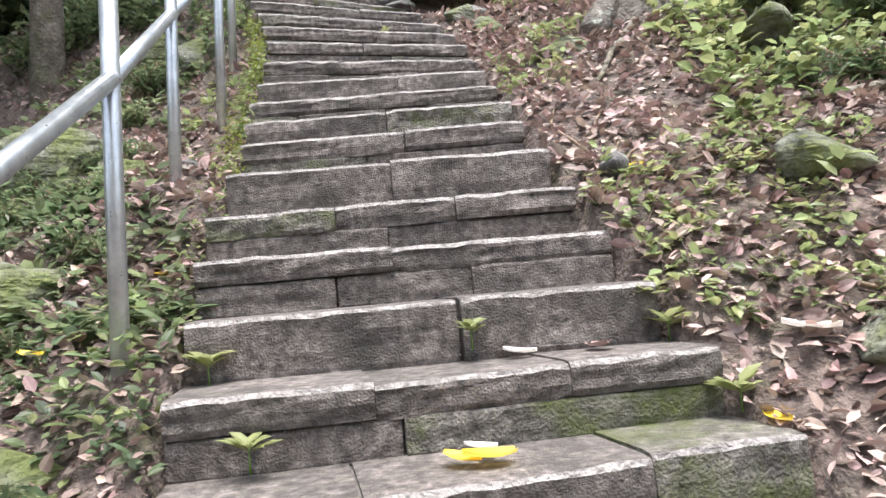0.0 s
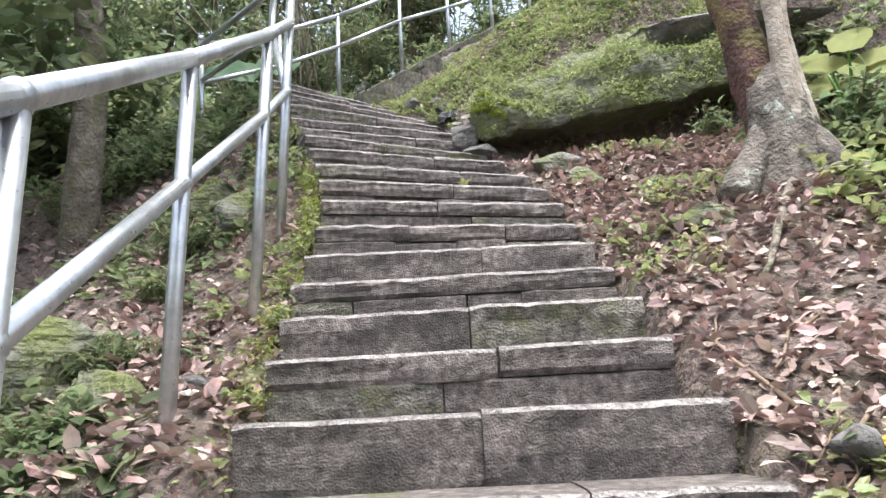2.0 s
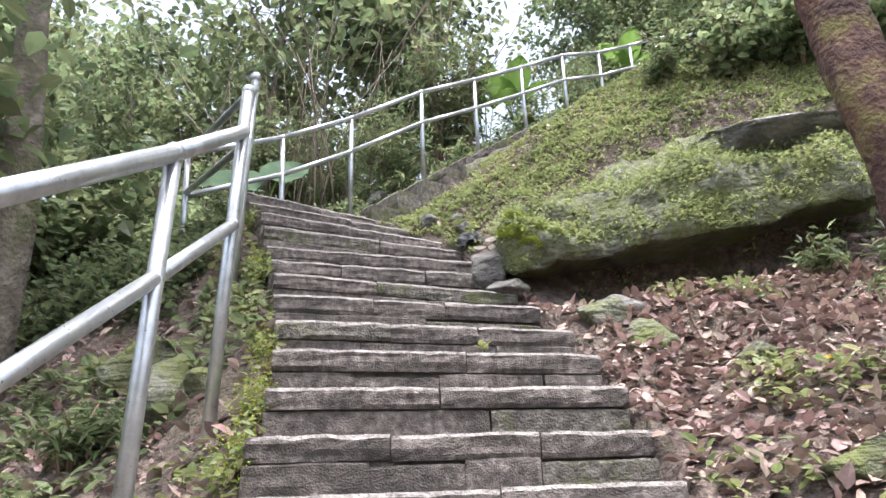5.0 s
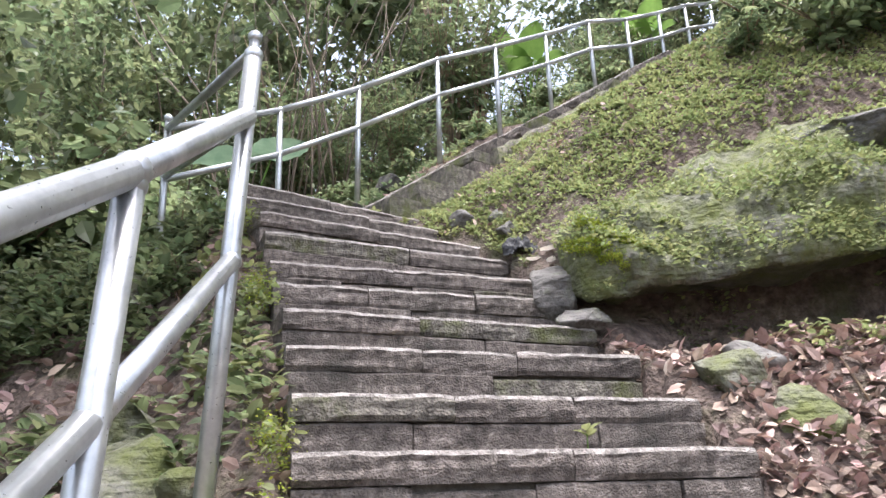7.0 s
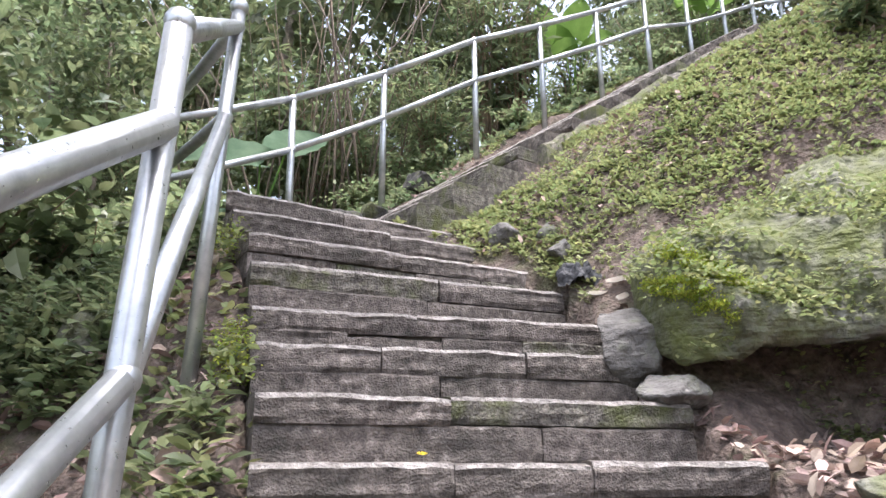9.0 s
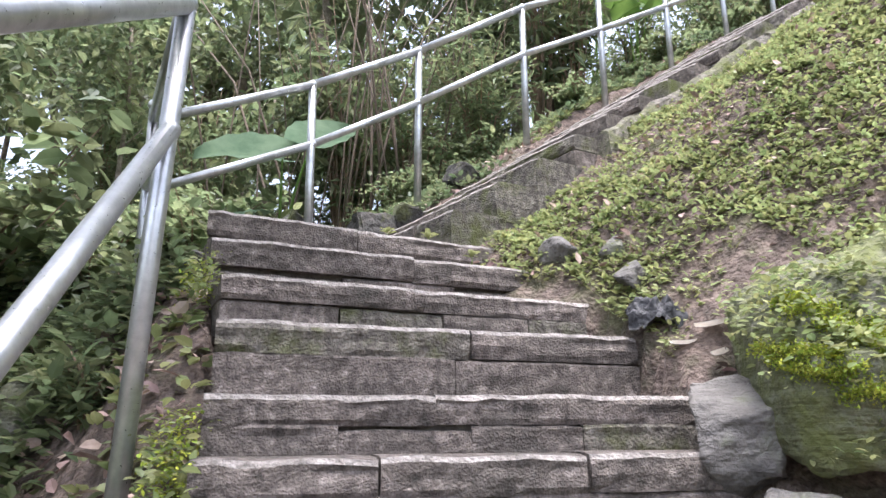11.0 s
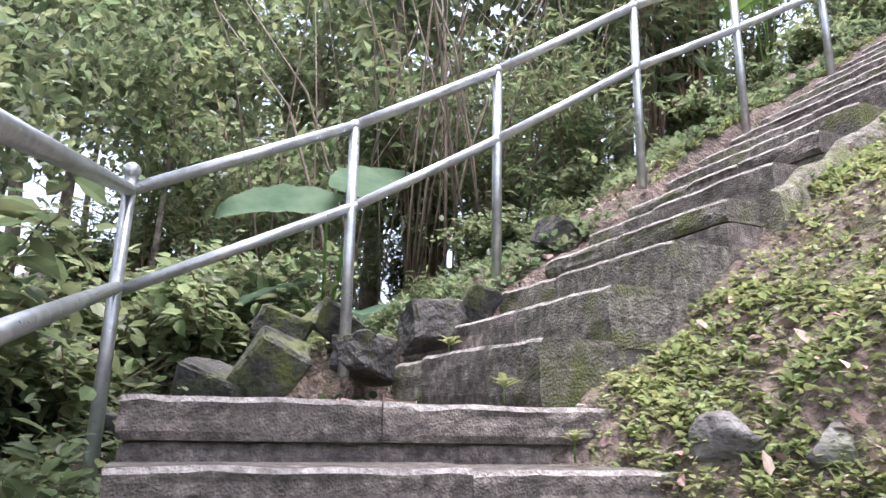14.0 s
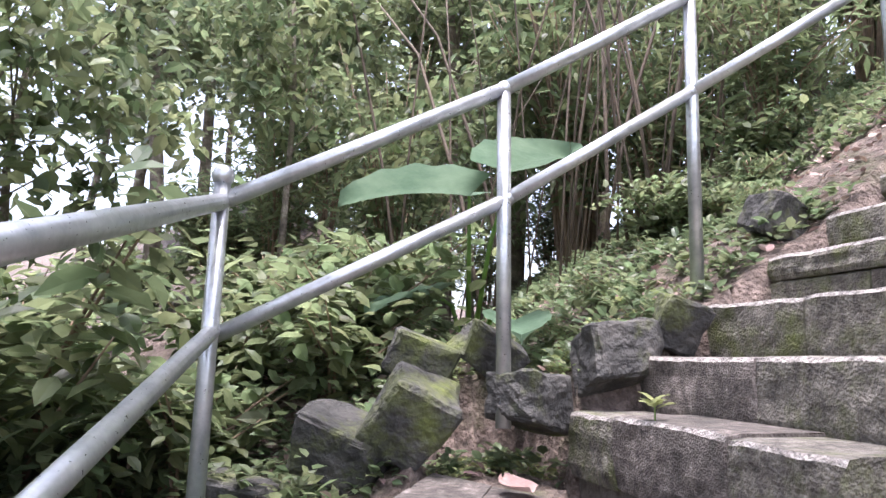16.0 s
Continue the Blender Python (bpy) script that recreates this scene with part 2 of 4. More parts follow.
# ---- plan of the stairs ----
# lower flight: left and right end of each nosing, and its height
LOW = [
    (-0.35, 0.50, 1.05, 0.95, 0.63), (-0.42, 0.85, 1.00, 1.25, 0.82), (-0.49, 1.20, 0.94, 1.57, 1.01),
    (-0.56, 1.55, 0.87, 1.88, 1.20), (-0.63, 1.89, 0.78, 2.14, 1.385), (-0.70, 2.22, 0.69, 2.40, 1.57), (-0.78, 2.56, 0.62, 2.66, 1.755),
    (-0.84, 2.86, 0.557, 2.93, 1.944), (-0.82, 3.08, 0.50, 3.19, 2.139), (-0.87, 3.45, 0.436, 3.52, 2.336), (-0.95, 3.83, 0.42, 3.90, 2.525),
    (-1.01, 4.16, 0.372, 4.27, 2.711), (-1.03, 4.42, 0.33, 4.60, 2.90), (-1.04, 4.62, 0.30, 4.97, 3.09), (-1.05, 4.80, 0.25, 5.28, 3.28),
    (-1.125, 5.05, 0.18, 5.59, 3.478), (-1.21, 5.28, 0.09, 5.87, 3.662), (-1.32, 5.51, -0.08, 6.12, 3.858), (-1.41, 5.72, -0.21, 6.48, 4.04),
    (-1.56, 6.00, -0.365, 6.66, 4.23), (-1.65, 6.18, -0.46, 6.83, 4.38), (-1.76, 6.38, -0.62, 7.20, 4.60), (-1.86, 6.56, -0.79, 7.42, 4.765),
    (-2.06, 6.80, -1.0, 7.67, 4.96), (-2.165, 6.92, -1.18, 7.88, 5.113)]
UPDIR = Vector((0.68, 0.73, 0)).normalized()
UPLEFT = Vector((-0.73, 0.68, 0)).normalized()
UP = []
for k in range(30):
    z = 5.335 + 0.187 * k
    o = Vector((-1.46, 7.84, 0)) + UPDIR * (0.272 * min(k, 14) + 0.37 * max(k - 14, 0))
    l = o + UPLEFT * 1.22
    UP.append((l.x, l.y, o.x, o.y, z))
LOWA, UPA = np.array(LOW), np.array(UP)


def ss(a, b, x):
    t = np.clip((x - a) / (b - a), 0, 1)
    return t * t * (3 - 2 * t)


def bumps(x, y):
    return (0.03 * np.sin(3.1 * x + 1.7 * y) + 0.025 * np.sin(5.3 * y - 2.2 * x + 1) + 0.02 * np.sin(9.1 * x + 7.3 * y)
            + 0.012 * np.sin(17 * x - 13 * y) + 0.01 * np.sin(23 * y + 19 * x))


def ground_z(x, y):
    """Height of the ground, for arrays."""
    x, y = np.asarray(x, float), np.asarray(y, float)
    xl, zl = np.interp(y, LOWA[:, 1], LOWA[:, 0]), np.interp(y, LOWA[:, 1], LOWA[:, 4])
    xr, zr = np.interp(y, LOWA[:, 3], LOWA[:, 2]), np.interp(y, LOWA[:, 3], LOWA[:, 4])
    slope = 0.15 + 0.6 * np.clip(y, -3, 30)
    far = np.clip(y - 8.0, 0, 40)
    # right bank
    zr = np.where(y > 7.88, 5.11 + (y - 7.88) * 0.8, np.where(y < 0.9, slope, zr))
    zr = np.where(y > 18, 5.11 + 10.12 * 0.8 + (y - 18) * 0.2, zr)
    right = zr - 0.07 + 0.10 * np.clip(x - 0.9, 0, 30)
    bank = 5.08 + 1.2 * (np.minimum(y, 8.2) - 7.45) + 0.45 * np.clip(y - 8.2, 0, 8) + 0.5 * (np.clip(x, -1.5, 1.3) + 0.3) + 0.15 * np.clip(x - 1.3, 0, 4)
    right = right + 0.27 * np.exp(-((x - 1.15) / 0.62) ** 2 - ((y - 4.6) / 0.7) ** 2) * ss(0.35, 0.65, x)
    under = ss(-0.40, -0.15, x) * (1 - ss(6.82, 6.96, y))
    right = right + (1 - under) * np.clip(bank - right, 0, 9) * ss(6.2, 6.9, y)
    # left side, falling away from the steps
    d = np.clip(xl - x, 0, 40)
    zl = np.where(y > 6.92, 5.11 - 0.2 + (y - 6.92) * 0.25 + 0.42 * np.clip(y - 8.2, 0, 12), np.where(y < 0.5, slope, zl))
    left = zl - 0.16 - 0.28 * ss(0.1, 0.6, d) * ss(3.6, 5.5, y) * (1 - ss(7.4, 8.2, y)) - 0.22 * np.clip(d - 0.5, 0, 25)
    # the upper flight's line: positive to its left
    rx, ry = x + 1.46, y - 7.84
    s = rx * UPDIR.x + ry * UPDIR.y
    w = rx * UPLEFT.x + ry * UPLEFT.y
    fl = 5.335 + 0.687 * np.clip(s, -1, 3.8) + 0.505 * np.clip(s - 3.8, 0, 5.7) + 0.2 * np.clip(s - 9.5, 0, 30)
    upleft = fl + 0.02 - 0.02 * np.clip(w - 1.3, 0, 30) - 0.1 * np.clip(w - 3.5, 0, 20)
    upright = np.minimum(right, fl - 0.32 + 0.14 * ss(0.5, 1.2, s) - 0.25 * np.clip(-w, 0, 0.5) + 0.25 * np.clip(-w - 0.5, 0, 6))
    beyond = ss(-0.35, 0.25, s)
    hollow = ss(6.3, 6.65, y) * (1 - ss(7.1, 7.3, y)) * ss(-0.15, 0.45, x) * (1 - ss(1.3, 1.7, x))
    right = right - 0.36 * hollow
    upright = upright - 0.36 * hollow * (s > 0)
    L = left * (1 - beyond) + upleft * beyond
    R = np.where(s > 0, upright, right)
    mid = 0.5 * (xl + xr)
    onleft = np.where(y < 6.9, x < mid, w > 0.6)
    z = np.where(onleft, L, R)
    # sink below the steps
    inside = ss(-0.02, 0.08, np.minimum(x - xl, xr - x)) * (y < 7.4) * (y > -0.5)
    z = z - 0.55 * inside
    inside2 = ss(-0.02, 0.08, np.minimum(w, 1.22 - w)) * (s > -0.05) * (s < 9.6)
    z = np.where(inside2 > 0, np.minimum(z, fl - 0.55 * inside2), z)
    land = (y > 6.85) * (s < -0.40) * (w > -0.1) * (w < 1.9) * (x > -2.75)
    z = np.where(land > 0, np.minimum(z, 4.85), z)
    apron = (y > 7.6) * (s >= -0.45) * (s < 0.05) * (w > -0.1) * (w < 1.75)
    z = np.where(apron > 0, np.minimum(z, 5.04), z)
    return z + bumps(x, y) * np.where(inside + inside2 > 0, 0.2, 1.0)


def gz(x, y):
    return float(ground_z(np.array([x]), np.array([y]))[0])


# ---- ground ----
def axis(lo, a, b, hi, fine, grow):
    mid = list(np.arange(a, b, fine))
    out, st = [b], fine
    while out[-1] < hi:
        st *= grow
        out.append(out[-1] + st)
    low, st = [a - fine], fine
    while low[-1] > lo:
        st *= grow
        low.append(low[-1] - st)
    return np.array(low[::-1] + mid + out)


gx, gy = axis(-400, -4.2, 3.6, 400, 0.06, 1.25), axis(-400, -0.5, 12.5, 400, 0.06, 1.25)
GX, GY = np.meshgrid(gx, gy)
GZ = ground_z(GX, GY)
nx = len(gx)
gv = np.stack([GX.ravel(), GY.ravel(), GZ.ravel()], 1)
gf = [(j * nx + i, j * nx + i + 1, (j + 1) * nx + i + 1, (j + 1) * nx + i) for j in range(len(gy) - 1) for i in range(nx - 1)]
tagged(raw("ground", gv, gf, SOIL, smooth=True), "sloping forest floor of brown soil and moss", "ground", kind="structure")

# ---- railings ----
def railing(name, posts, label, breaks=()):
    """posts: (foot, top, mid share, top-rail drop, ball). Rails run from post to post."""
    root = tagged(new(name), label, "railing")
    for foot, top, ball in posts:
        foot, top = Vector(foot), Vector(top)
        pipe("post", [foot - Vector((0, 0, 0.15)), foot.lerp(top, 0.5), top], [0.027, 0.026, 0.026], METAL, root, sides=14)
        bm = bmesh.new()
        r = 0.036 if ball else 0.029
        bmesh.ops.create_uvsphere(bm, u_segments=14, v_segments=8, radius=r)
        bmesh.ops.translate(bm, vec=top + Vector((0, 0, 0.022 if ball else -0.004)), verts=bm.verts)
        part("ball_cap" if ball else "post_cap", bm, METAL, root, smooth=True)
    return root


def rail(root, name, pts, r):
    for a, b in zip(pts, pts[1:]):
        pipe(name, [a, b], [r, r], METAL, root, sides=14)
    for p in pts[1:-1]:
        bm = bmesh.new()
        bmesh.ops.create_uvsphere(bm, u_segments=12, v_segments=8, radius=r * 1.18)
        bmesh.ops.translate(bm, vec=p, verts=bm.verts)
        part("weld_joint", bm, METAL, root, smooth=True)


OFF = 0.0
LP = [((-0.72, 1.05, 0.72), (-0.70, 1.05, 2.04), False), ((-0.85, 2.15, 1.33), (-0.81, 2.16, 2.66), False), ((-1.10, 3.25, 1.93), (-1.04, 3.25, 3.29), False),
      ((-1.17, 4.16, 2.6), (-1.11, 4.17, 3.88), False), ((-1.32, 4.93, 3.1), (-1.25, 4.95, 4.62), False), ((-1.83, 6.12, 4.1), (-1.77, 6.15, 5.50), True),
      ((-3.05, 7.70, 4.95), (-3.13, 7.80, 6.03), True)]
lower_rail = railing("handrail", LP, "galvanised pipe handrail beside the lower flight of steps")
rail(lower_rail, "top_rail", [Vector(p) for p in ((-0.55, -0.3, 1.24), (-0.70, 1.05, 2.05), (-0.81, 2.16, 2.67), (-1.04, 3.25, 3.31), (-1.11, 4.17, 3.90), (-1.255, 4.94, 4.41))], 0.029)
rail(lower_rail, "mid_rail", [Vector(p) for p in ((-0.55, -0.3, 0.84), (-0.71, 1.05, 1.63), (-0.82, 2.16, 2.27), (-1.055, 3.25, 2.885), (-1.13, 4.17, 3.50), (-1.275, 4.94, 3.98), (-1.785, 6.14, 5.06), (-3.12, 7.79, 5.57))], 0.025)
rail(lower_rail, "top_rail", [Vector(p) for p in ((-1.25, 4.95, 4.60), (-1.775, 6.15, 5.44), (-3.13, 7.80, 5.97))], 0.027)
UT = [(-2.575, 8.62, 6.50), (-2.05, 9.27, 7.02), (-1.36, 9.83, 7.60), (-0.78, 10.43, 8.07), (-0.19, 11.06, 8.58), (0.40, 11.70, 9.12), (0.98, 12.31, 9.50),
      (1.55, 12.93, 9.97), (2.07, 13.48, 10.42), (2.62, 14.07, 10.82), (3.15, 14.63, 11.21), (3.68, 15.21, 11.59)]
UPP = [((x - (-0.06 if k == 0 else -0.01), y - (0.1 if k == 0 else 0.05), z - (1.08 if k < 2 else 1.04)), (x, y, z), False) for k, (x, y, z) in enumerate(UT)]
upper_rail = railing("handrail", UPP, "galvanised pipe handrail climbing beside the upper flight")
rail(upper_rail, "top_rail", [Vector((-3.13, 7.80, 5.97))] + [Vector(p) for p in UT], 0.027)
rail(upper_rail, "mid_rail", [Vector((-3.12, 7.79, 5.55))] + [Vector((x - (-0.03 if k == 0 else 0), y - 0.03, z - 0.43)) for k, (x, y, z) in enumerate(UT)], 0.025)

# ---- boulders ----
def boulder(name, centre, size, turn, label, material=ROCK, seed=0, cuts=6, rough=0.12, group="", sub=4, flat=()):
    """A rock: a sphere cut by random planes, then roughened."""
    rnd = random.Random(seed)
    bm = bmesh.new()
    bmesh.ops.create_icosphere(bm, subdivisions=sub, radius=1.0)
    planes = []
    for _ in range(cuts):
        n = Vector((rnd.uniform(-1, 1), rnd.uniform(-1, 1), rnd.uniform(-0.6, 1))).normalized()
        planes.append((n, rnd.uniform(0.38, 0.68)))
    planes += [(Vector(n).normalized(), d) for n, d in flat]
    for v in bm.verts:
        p = v.co.copy()
        for n, d in planes:
            e = p.dot(n) - d
            if e > 0:
                p -= n * e
        q = p * 2.2 + Vector((seed * 3.1, 0, 0))
        p *= 1 + rough * (noise.noise(q) + 0.6 * noise.noise(q * 2.7) + 0.4 * noise.noise(q * 6) + 0.25 * noise.noise(q * 13))
        v.co = Vector((p.x * size[0], p.y * size[1], p.z * size[2]))
    ob = part(name, bm, material, smooth=True)
    ob.matrix_world = pose(*centre, *turn)
    return tagged(ob, label, "rock", group)


def overhang(name, label, material, x0, x1, seed):
    """A long jutting rock: a section with a hollow underside, swept along x and broken into facets."""
    sect = [(1.0, -.30), (.75, -.12), (.5, .02), (.25, .05), (.08, .02), (0, -.01), (-.03, .05), (-.03, .13), (0, .22), (.03, .31), (.08, .40), (.15, .47), (.28, .53), (.45, .66), (.65, .83), (.85, .98), (1.1, 1.0), (1.2, .5)]
    n = 90
    vs, fs = [], []
    for i in range(n + 1):
        u = i / n
        x = x0 + (x1 - x0) * u
        end = min(1, u / .05) ** .5 * min(1, (1 - u) / .12) ** .5
        lip_y = 6.50 + .05 * math.sin(x * 5) - .10 * ss(.7, 1.3, x) + .05 * ss(.1, -.3, x)
        lip_z = 4.20 + .05 * ss(-.2, .3, x) + .16 * ss(.5, 1.5, x) + .03 * noise.noise(Vector((x * 6, 0, seed)))
        for k, (dy, dz) in enumerate(sect):
            dz = dz if dz < .6 else .58 + (dz - .58) * ss(-.1, .6, x)
            p = Vector((x, lip_y + .5 + (dy - .5) * (.45 + .55 * end), lip_z + .35 + (dz - .35) * (.5 + .5 * end)))
            cell = noise.cell_vector(Vector((p.x * 3.1 + p.z * 1.2, p.z * 3.4 - p.x * .6, seed)))
            q = Vector((p.x * 2.0, p.y * 2.0, p.z * 3.0 + seed))
            d = .13 * noise.noise(q) + .06 * noise.noise(q * 2.6) + .03 * noise.noise(q * 6) + .07 * (cell.x - .5)
            d += .014 * math.sin(p.z * 26 + 5 * noise.noise(q))
            p += Vector((.25 * d, -d, .5 * d)) * (1 if 4 < k < 15 else .5)
            vs.append(p)
    m = len(sect)
    for i in range(n):
        for k in range(m - 1):
            a = i * m + k
            fs.append((a, a + m, a + m + 1, a + 1))
    fs += [tuple(range(m)), tuple(range(n * m, n * m + m))[::-1]]
    bm = bmesh.new()
    bv = [bm.verts.new(v) for v in vs]
    for f in fs:
        bm.faces.new([bv[q] for q in f])
    bmesh.ops.subdivide_edges(bm, edges=bm.edges[:], cuts=1, use_grid_fill=True)
    for v in bm.verts:
        q = v.co * 14
        v.co += Vector((0, -.02, .014)) * (noise.noise(q) + .6 * noise.noise(q * 2.3))
    bmesh.ops.recalc_face_normals(bm, faces=bm.faces[:])
    return tagged(part(name, bm, material, smooth=True), label, "rock")


big_rock = overhang("overhanging_rock", "large overhanging mossy rock above a dark hollow", ROCK, -.34, 2.0, 3)
boulder("rock_slab", (1.62, 6.93, 5.08), (.95, .5, .15), (-4, -3, -4), "flat weathered rock slab sticking out of the bank", ROCK_BARE, 5, 8, 0.14)
boulder("rock", (-0.40, 6.70, 4.29), (0.17, 0.15, 0.17), (0, 20, 30), "small grey rock beside the steps", ROCK_BARE, 8)
boulder("rock", (-0.27, 6.52, 4.09), (0.15, 0.12, 0.09), (0, 5, 70), "low grey stone at the edge of the hollow", ROCK_BARE, 9)
for k, (x, y, dz, sx, sy, sz, a, mt) in enumerate([
        (0.2, 6.03, 0.03, .16, .13, .14, 20, ROCK), (0.85, 5.6, 0.02, .22, .16, .12, 60, ROCK), (0.46, 5.86, 0.03, .16, .13, .13, 10, ROCK), (0.38, 6.18, 0.03, .17, .12, .08, 30, ROCK_BARE), (0.72, 3.05, 0.03, .12, .08, .07, 70, ROCK_BARE),
        (.82, 4.42, 0.02, .2, .16, .1, 15, ROCK), (1.75, 4.1, 0.05, .35, .25, .16, 50, ROCK), (1.45, 2.9, 0.03, .26, .2, .12, 5, ROCK), (1.95, 5.2, 0.06, .3, .22, .18, 33, ROCK),
        (1.25, 2.1, 0.02, .22, .18, .1, 77, ROCK), (-0.93, 7.68, 0.02, .10, .08, .075, 10, ROCK_BARE), (-0.70, 7.62, 0.01, .08, .06, .06, 44, ROCK_BARE), (-0.60, 7.46, -.02, .16, .11, .09, 80, ROCK_BARE),
        (-1.45, 3.6, 0.02, .28, .2, .14, 10, ROCK), (-1.9, 3.9, 0.1, .5, .4, .3, 60, ROCK), (-1.12, 3.6, 0.0, .13, .1, .08, 30, ROCK_BARE), (-1.6, 2.75, 0.03, .32, .26, .2, 30, ROCK), (-1.75, 5.4, 0.05, .27, .24, .22, 20, ROCK),
        (-2.0, 5.7, 0.12, .3, .22, .22, 50, ROCK), (-1.5, 5.25, 0.0, .14, .12, .1, 90, ROCK), (-2.45, 6.55, 0.06, .18, .15, .16, 20, ROCK), (-1.0, 1.9, 0.0, .2, .15, .1, 20, ROCK)]):
    boulder("rock", (x, y, gz(x, y) + dz), (sx, sy, sz), (0, 6, a), "mossy rock half sunk in the bank" if mt is ROCK else "grey rock lying on the bank", mt, 20 + k, 8, 0.12, "rocks on the bank", 3)
def broken_stone(centre, size, turn, label, material, seed, group):
    """A roughly squared stone with skewed corners, chipped edges and an uneven surface."""
    rnd = random.Random(seed)
    bm = bmesh.new()
    bmesh.ops.create_cube(bm, size=2.0)
    for v in bm.verts:
        v.co += Vector((rnd.uniform(-.3, .3), rnd.uniform(-.3, .3), rnd.uniform(-.25, .25)))
    bmesh.ops.bevel(bm, geom=bm.edges[:], offset=.14, segments=1, affect="EDGES")
    bmesh.ops.triangulate(bm, faces=bm.faces[:])
    bmesh.ops.subdivide_edges(bm, edges=bm.edges[:], cuts=3, use_grid_fill=True)
    for v in bm.verts:
        q = v.co * 1.6 + Vector((seed * 2.7, 0, 0))
        v.co *= 1 + .10 * noise.noise(q) + .06 * noise.noise(q * 2.7) + .04 * noise.noise(q * 6)
        v.co = Vector((v.co.x * size[0], v.co.y * size[1], v.co.z * size[2]))
    ob = part("rock", bm, material)
    ob.matrix_world = pose(*centre, *turn)
    return tagged(ob, label, "rock", group)


for k, (x, y, z, sx, sy, sz, a, b) in enumerate([
        (-2.79, 8.36, 5.40, .17, .14, .20, 30, 20), (-3.02, 8.30, 5.27, .20, .17, .17, 0, 10), (-2.66, 8.66, 5.62, .16, .1, .11, 40, 25), (-2.22, 8.84, 5.60, .20, .13, .15, 35, -15),
        (-2.05, 8.98, 5.72, .12, .1, .13, 10, 10), (-2.45, 8.62, 5.45, .16, .14, .13, 60, 0),
        (-1.80, 9.56, 6.18, .15, .12, .13, 40, 10), (-2.86, 8.55, 5.58, .16, .13, .13, 20, 15), (-3.25, 8.05, 5.1, .2, .16, .12, 10, 0), (-1.15, 10.15, 6.68, .14, .11, .1, 40, 0)]):
    broken_stone((x, y, z - .09), (sx * .72, sy * .72, sz * .68), (b, b * 0.9 + 8, a + 15), "angular dark rubble stone by the landing", RUBBLE, 60 + k, "rubble stones by the landing")

# ---- trees ----
def tree(name, label, trunk, r0, r1, limbs, crown_at, crown_r, n, leaf, bark, size=0.16, seed=0, shape=OVAL, clumps=22):
    """A trunk along points with limbs, and a crown of leaf clumps."""
    rnd, rng = random.Random(seed), np.random.RandomState(seed)
    root = tagged(new(name), label, "tree")
    m = len(trunk)
    meshes = [pipe_mesh(trunk, [r0 + (r1 - r0) * (k / (m - 1)) ** 0.7 for k in range(m)], 12, 0.07, seed)]
    tip = Vector(trunk[-1])
    ends = []
    for _ in range(limbs):
        t = rnd.uniform(0.45, 1.0) * (m - 1)
        a = Vector(trunk[int(t)]).lerp(Vector(trunk[min(int(t) + 1, m - 1)]), t - int(t))
        e = Vector(crown_at) + Vector((rnd.gauss(0, .5) * crown_r[0], rnd.gauss(0, .5) * crown_r[1], rnd.gauss(0, .5) * crown_r[2]))
        b = a.lerp(e, 0.5) + Vector((rnd.uniform(-.2, .2), rnd.uniform(-.2, .2), rnd.uniform(0, .3)))
        r = r1 * rnd.uniform(0.3, 0.6)
        meshes.append(pipe_mesh([a, a.lerp(b, .5), b, b.lerp(e, .6), e], [r, r * .8, r * .6, r * .4, r * .15], 6, 0.05, seed))
        ends.append(e)
    v, f = join(meshes)
    raw("trunk", v, f, bark, root, smooth=True)
    cs = [np.array(e) for e in ends]
    while len(cs) < clumps:
        u = rng.normal(size=3)
        u /= np.linalg.norm(u)
        cs.append(np.array(crown_at) + u * rng.uniform(0.3, 1.0) * np.array(crown_r))
    cs = np.array(cs)
    pick = rng.randint(0, len(cs), n)
    spread = np.array(crown_r) * rng.uniform(0.12, 0.26, (n, 1))
    pos = cs[pick] + rng.normal(size=(n, 3)) * spread * np.array([1, 1, .6])
    v, f = leaves(shape, pos, rng.uniform(0, 6.28, n), rng.normal(-0.4, 0.5, n), rng.normal(0, 0.5, n), size * rng.uniform(.6, 1.3, n))
    raw("crown", v, f, leaf, root)
    return root


def bush(name, label, height, spread, n, leaf, size, seed, shape=OVAL, stems=14, category="shrub"):
    rnd, rng = random.Random(seed), np.random.RandomState(seed)
    root = tagged(new(name), label, category)
    ms, tips = [], []
    for _ in range(stems):
        a = rnd.uniform(0, 6.28)
        e = Vector((math.cos(a) * spread * rnd.uniform(.2, 1), math.sin(a) * spread * rnd.uniform(.2, 1), height * rnd.uniform(.5, 1)))
        b = Vector((e.x * .3, e.y * .3, e.z * .6))
        ms.append(pipe_mesh([(e.x * .06, e.y * .06, -0.2), b, b.lerp(e, .6), e], [.012, .009, .006, .003], 5, 0, seed))
        tips.append((np.array((0, 0, 0)), np.array(b), np.array(e)))
    v, f = join(ms)
    tagged(raw("stem", v, f, TWIG, root, smooth=True), kind="stuff")
    i = rng.randint(0, stems, n)
    t = rng.uniform(0.25, 1.0, n)
    B, E = np.array([q[1] for q in tips])[i], np.array([q[2] for q in tips])[i]
    pos = np.where((t < .5)[:, None], B * (t * 2)[:, None], B + (E - B) * ((t - .5) * 2)[:, None]) + rng.normal(size=(n, 3)) * spread * np.array([.13, .13, .09])
    pos[:, 2] = np.abs(pos[:, 2])
    v, f = leaves(shape, pos, rng.uniform(0, 6.28, n), rng.normal(-0.1, 0.45, n), rng.normal(0, 0.4, n), size * rng.uniform(.6, 1.3, n))
    tagged(raw("foliage", v, f, leaf, root), kind="stuff")
    return root


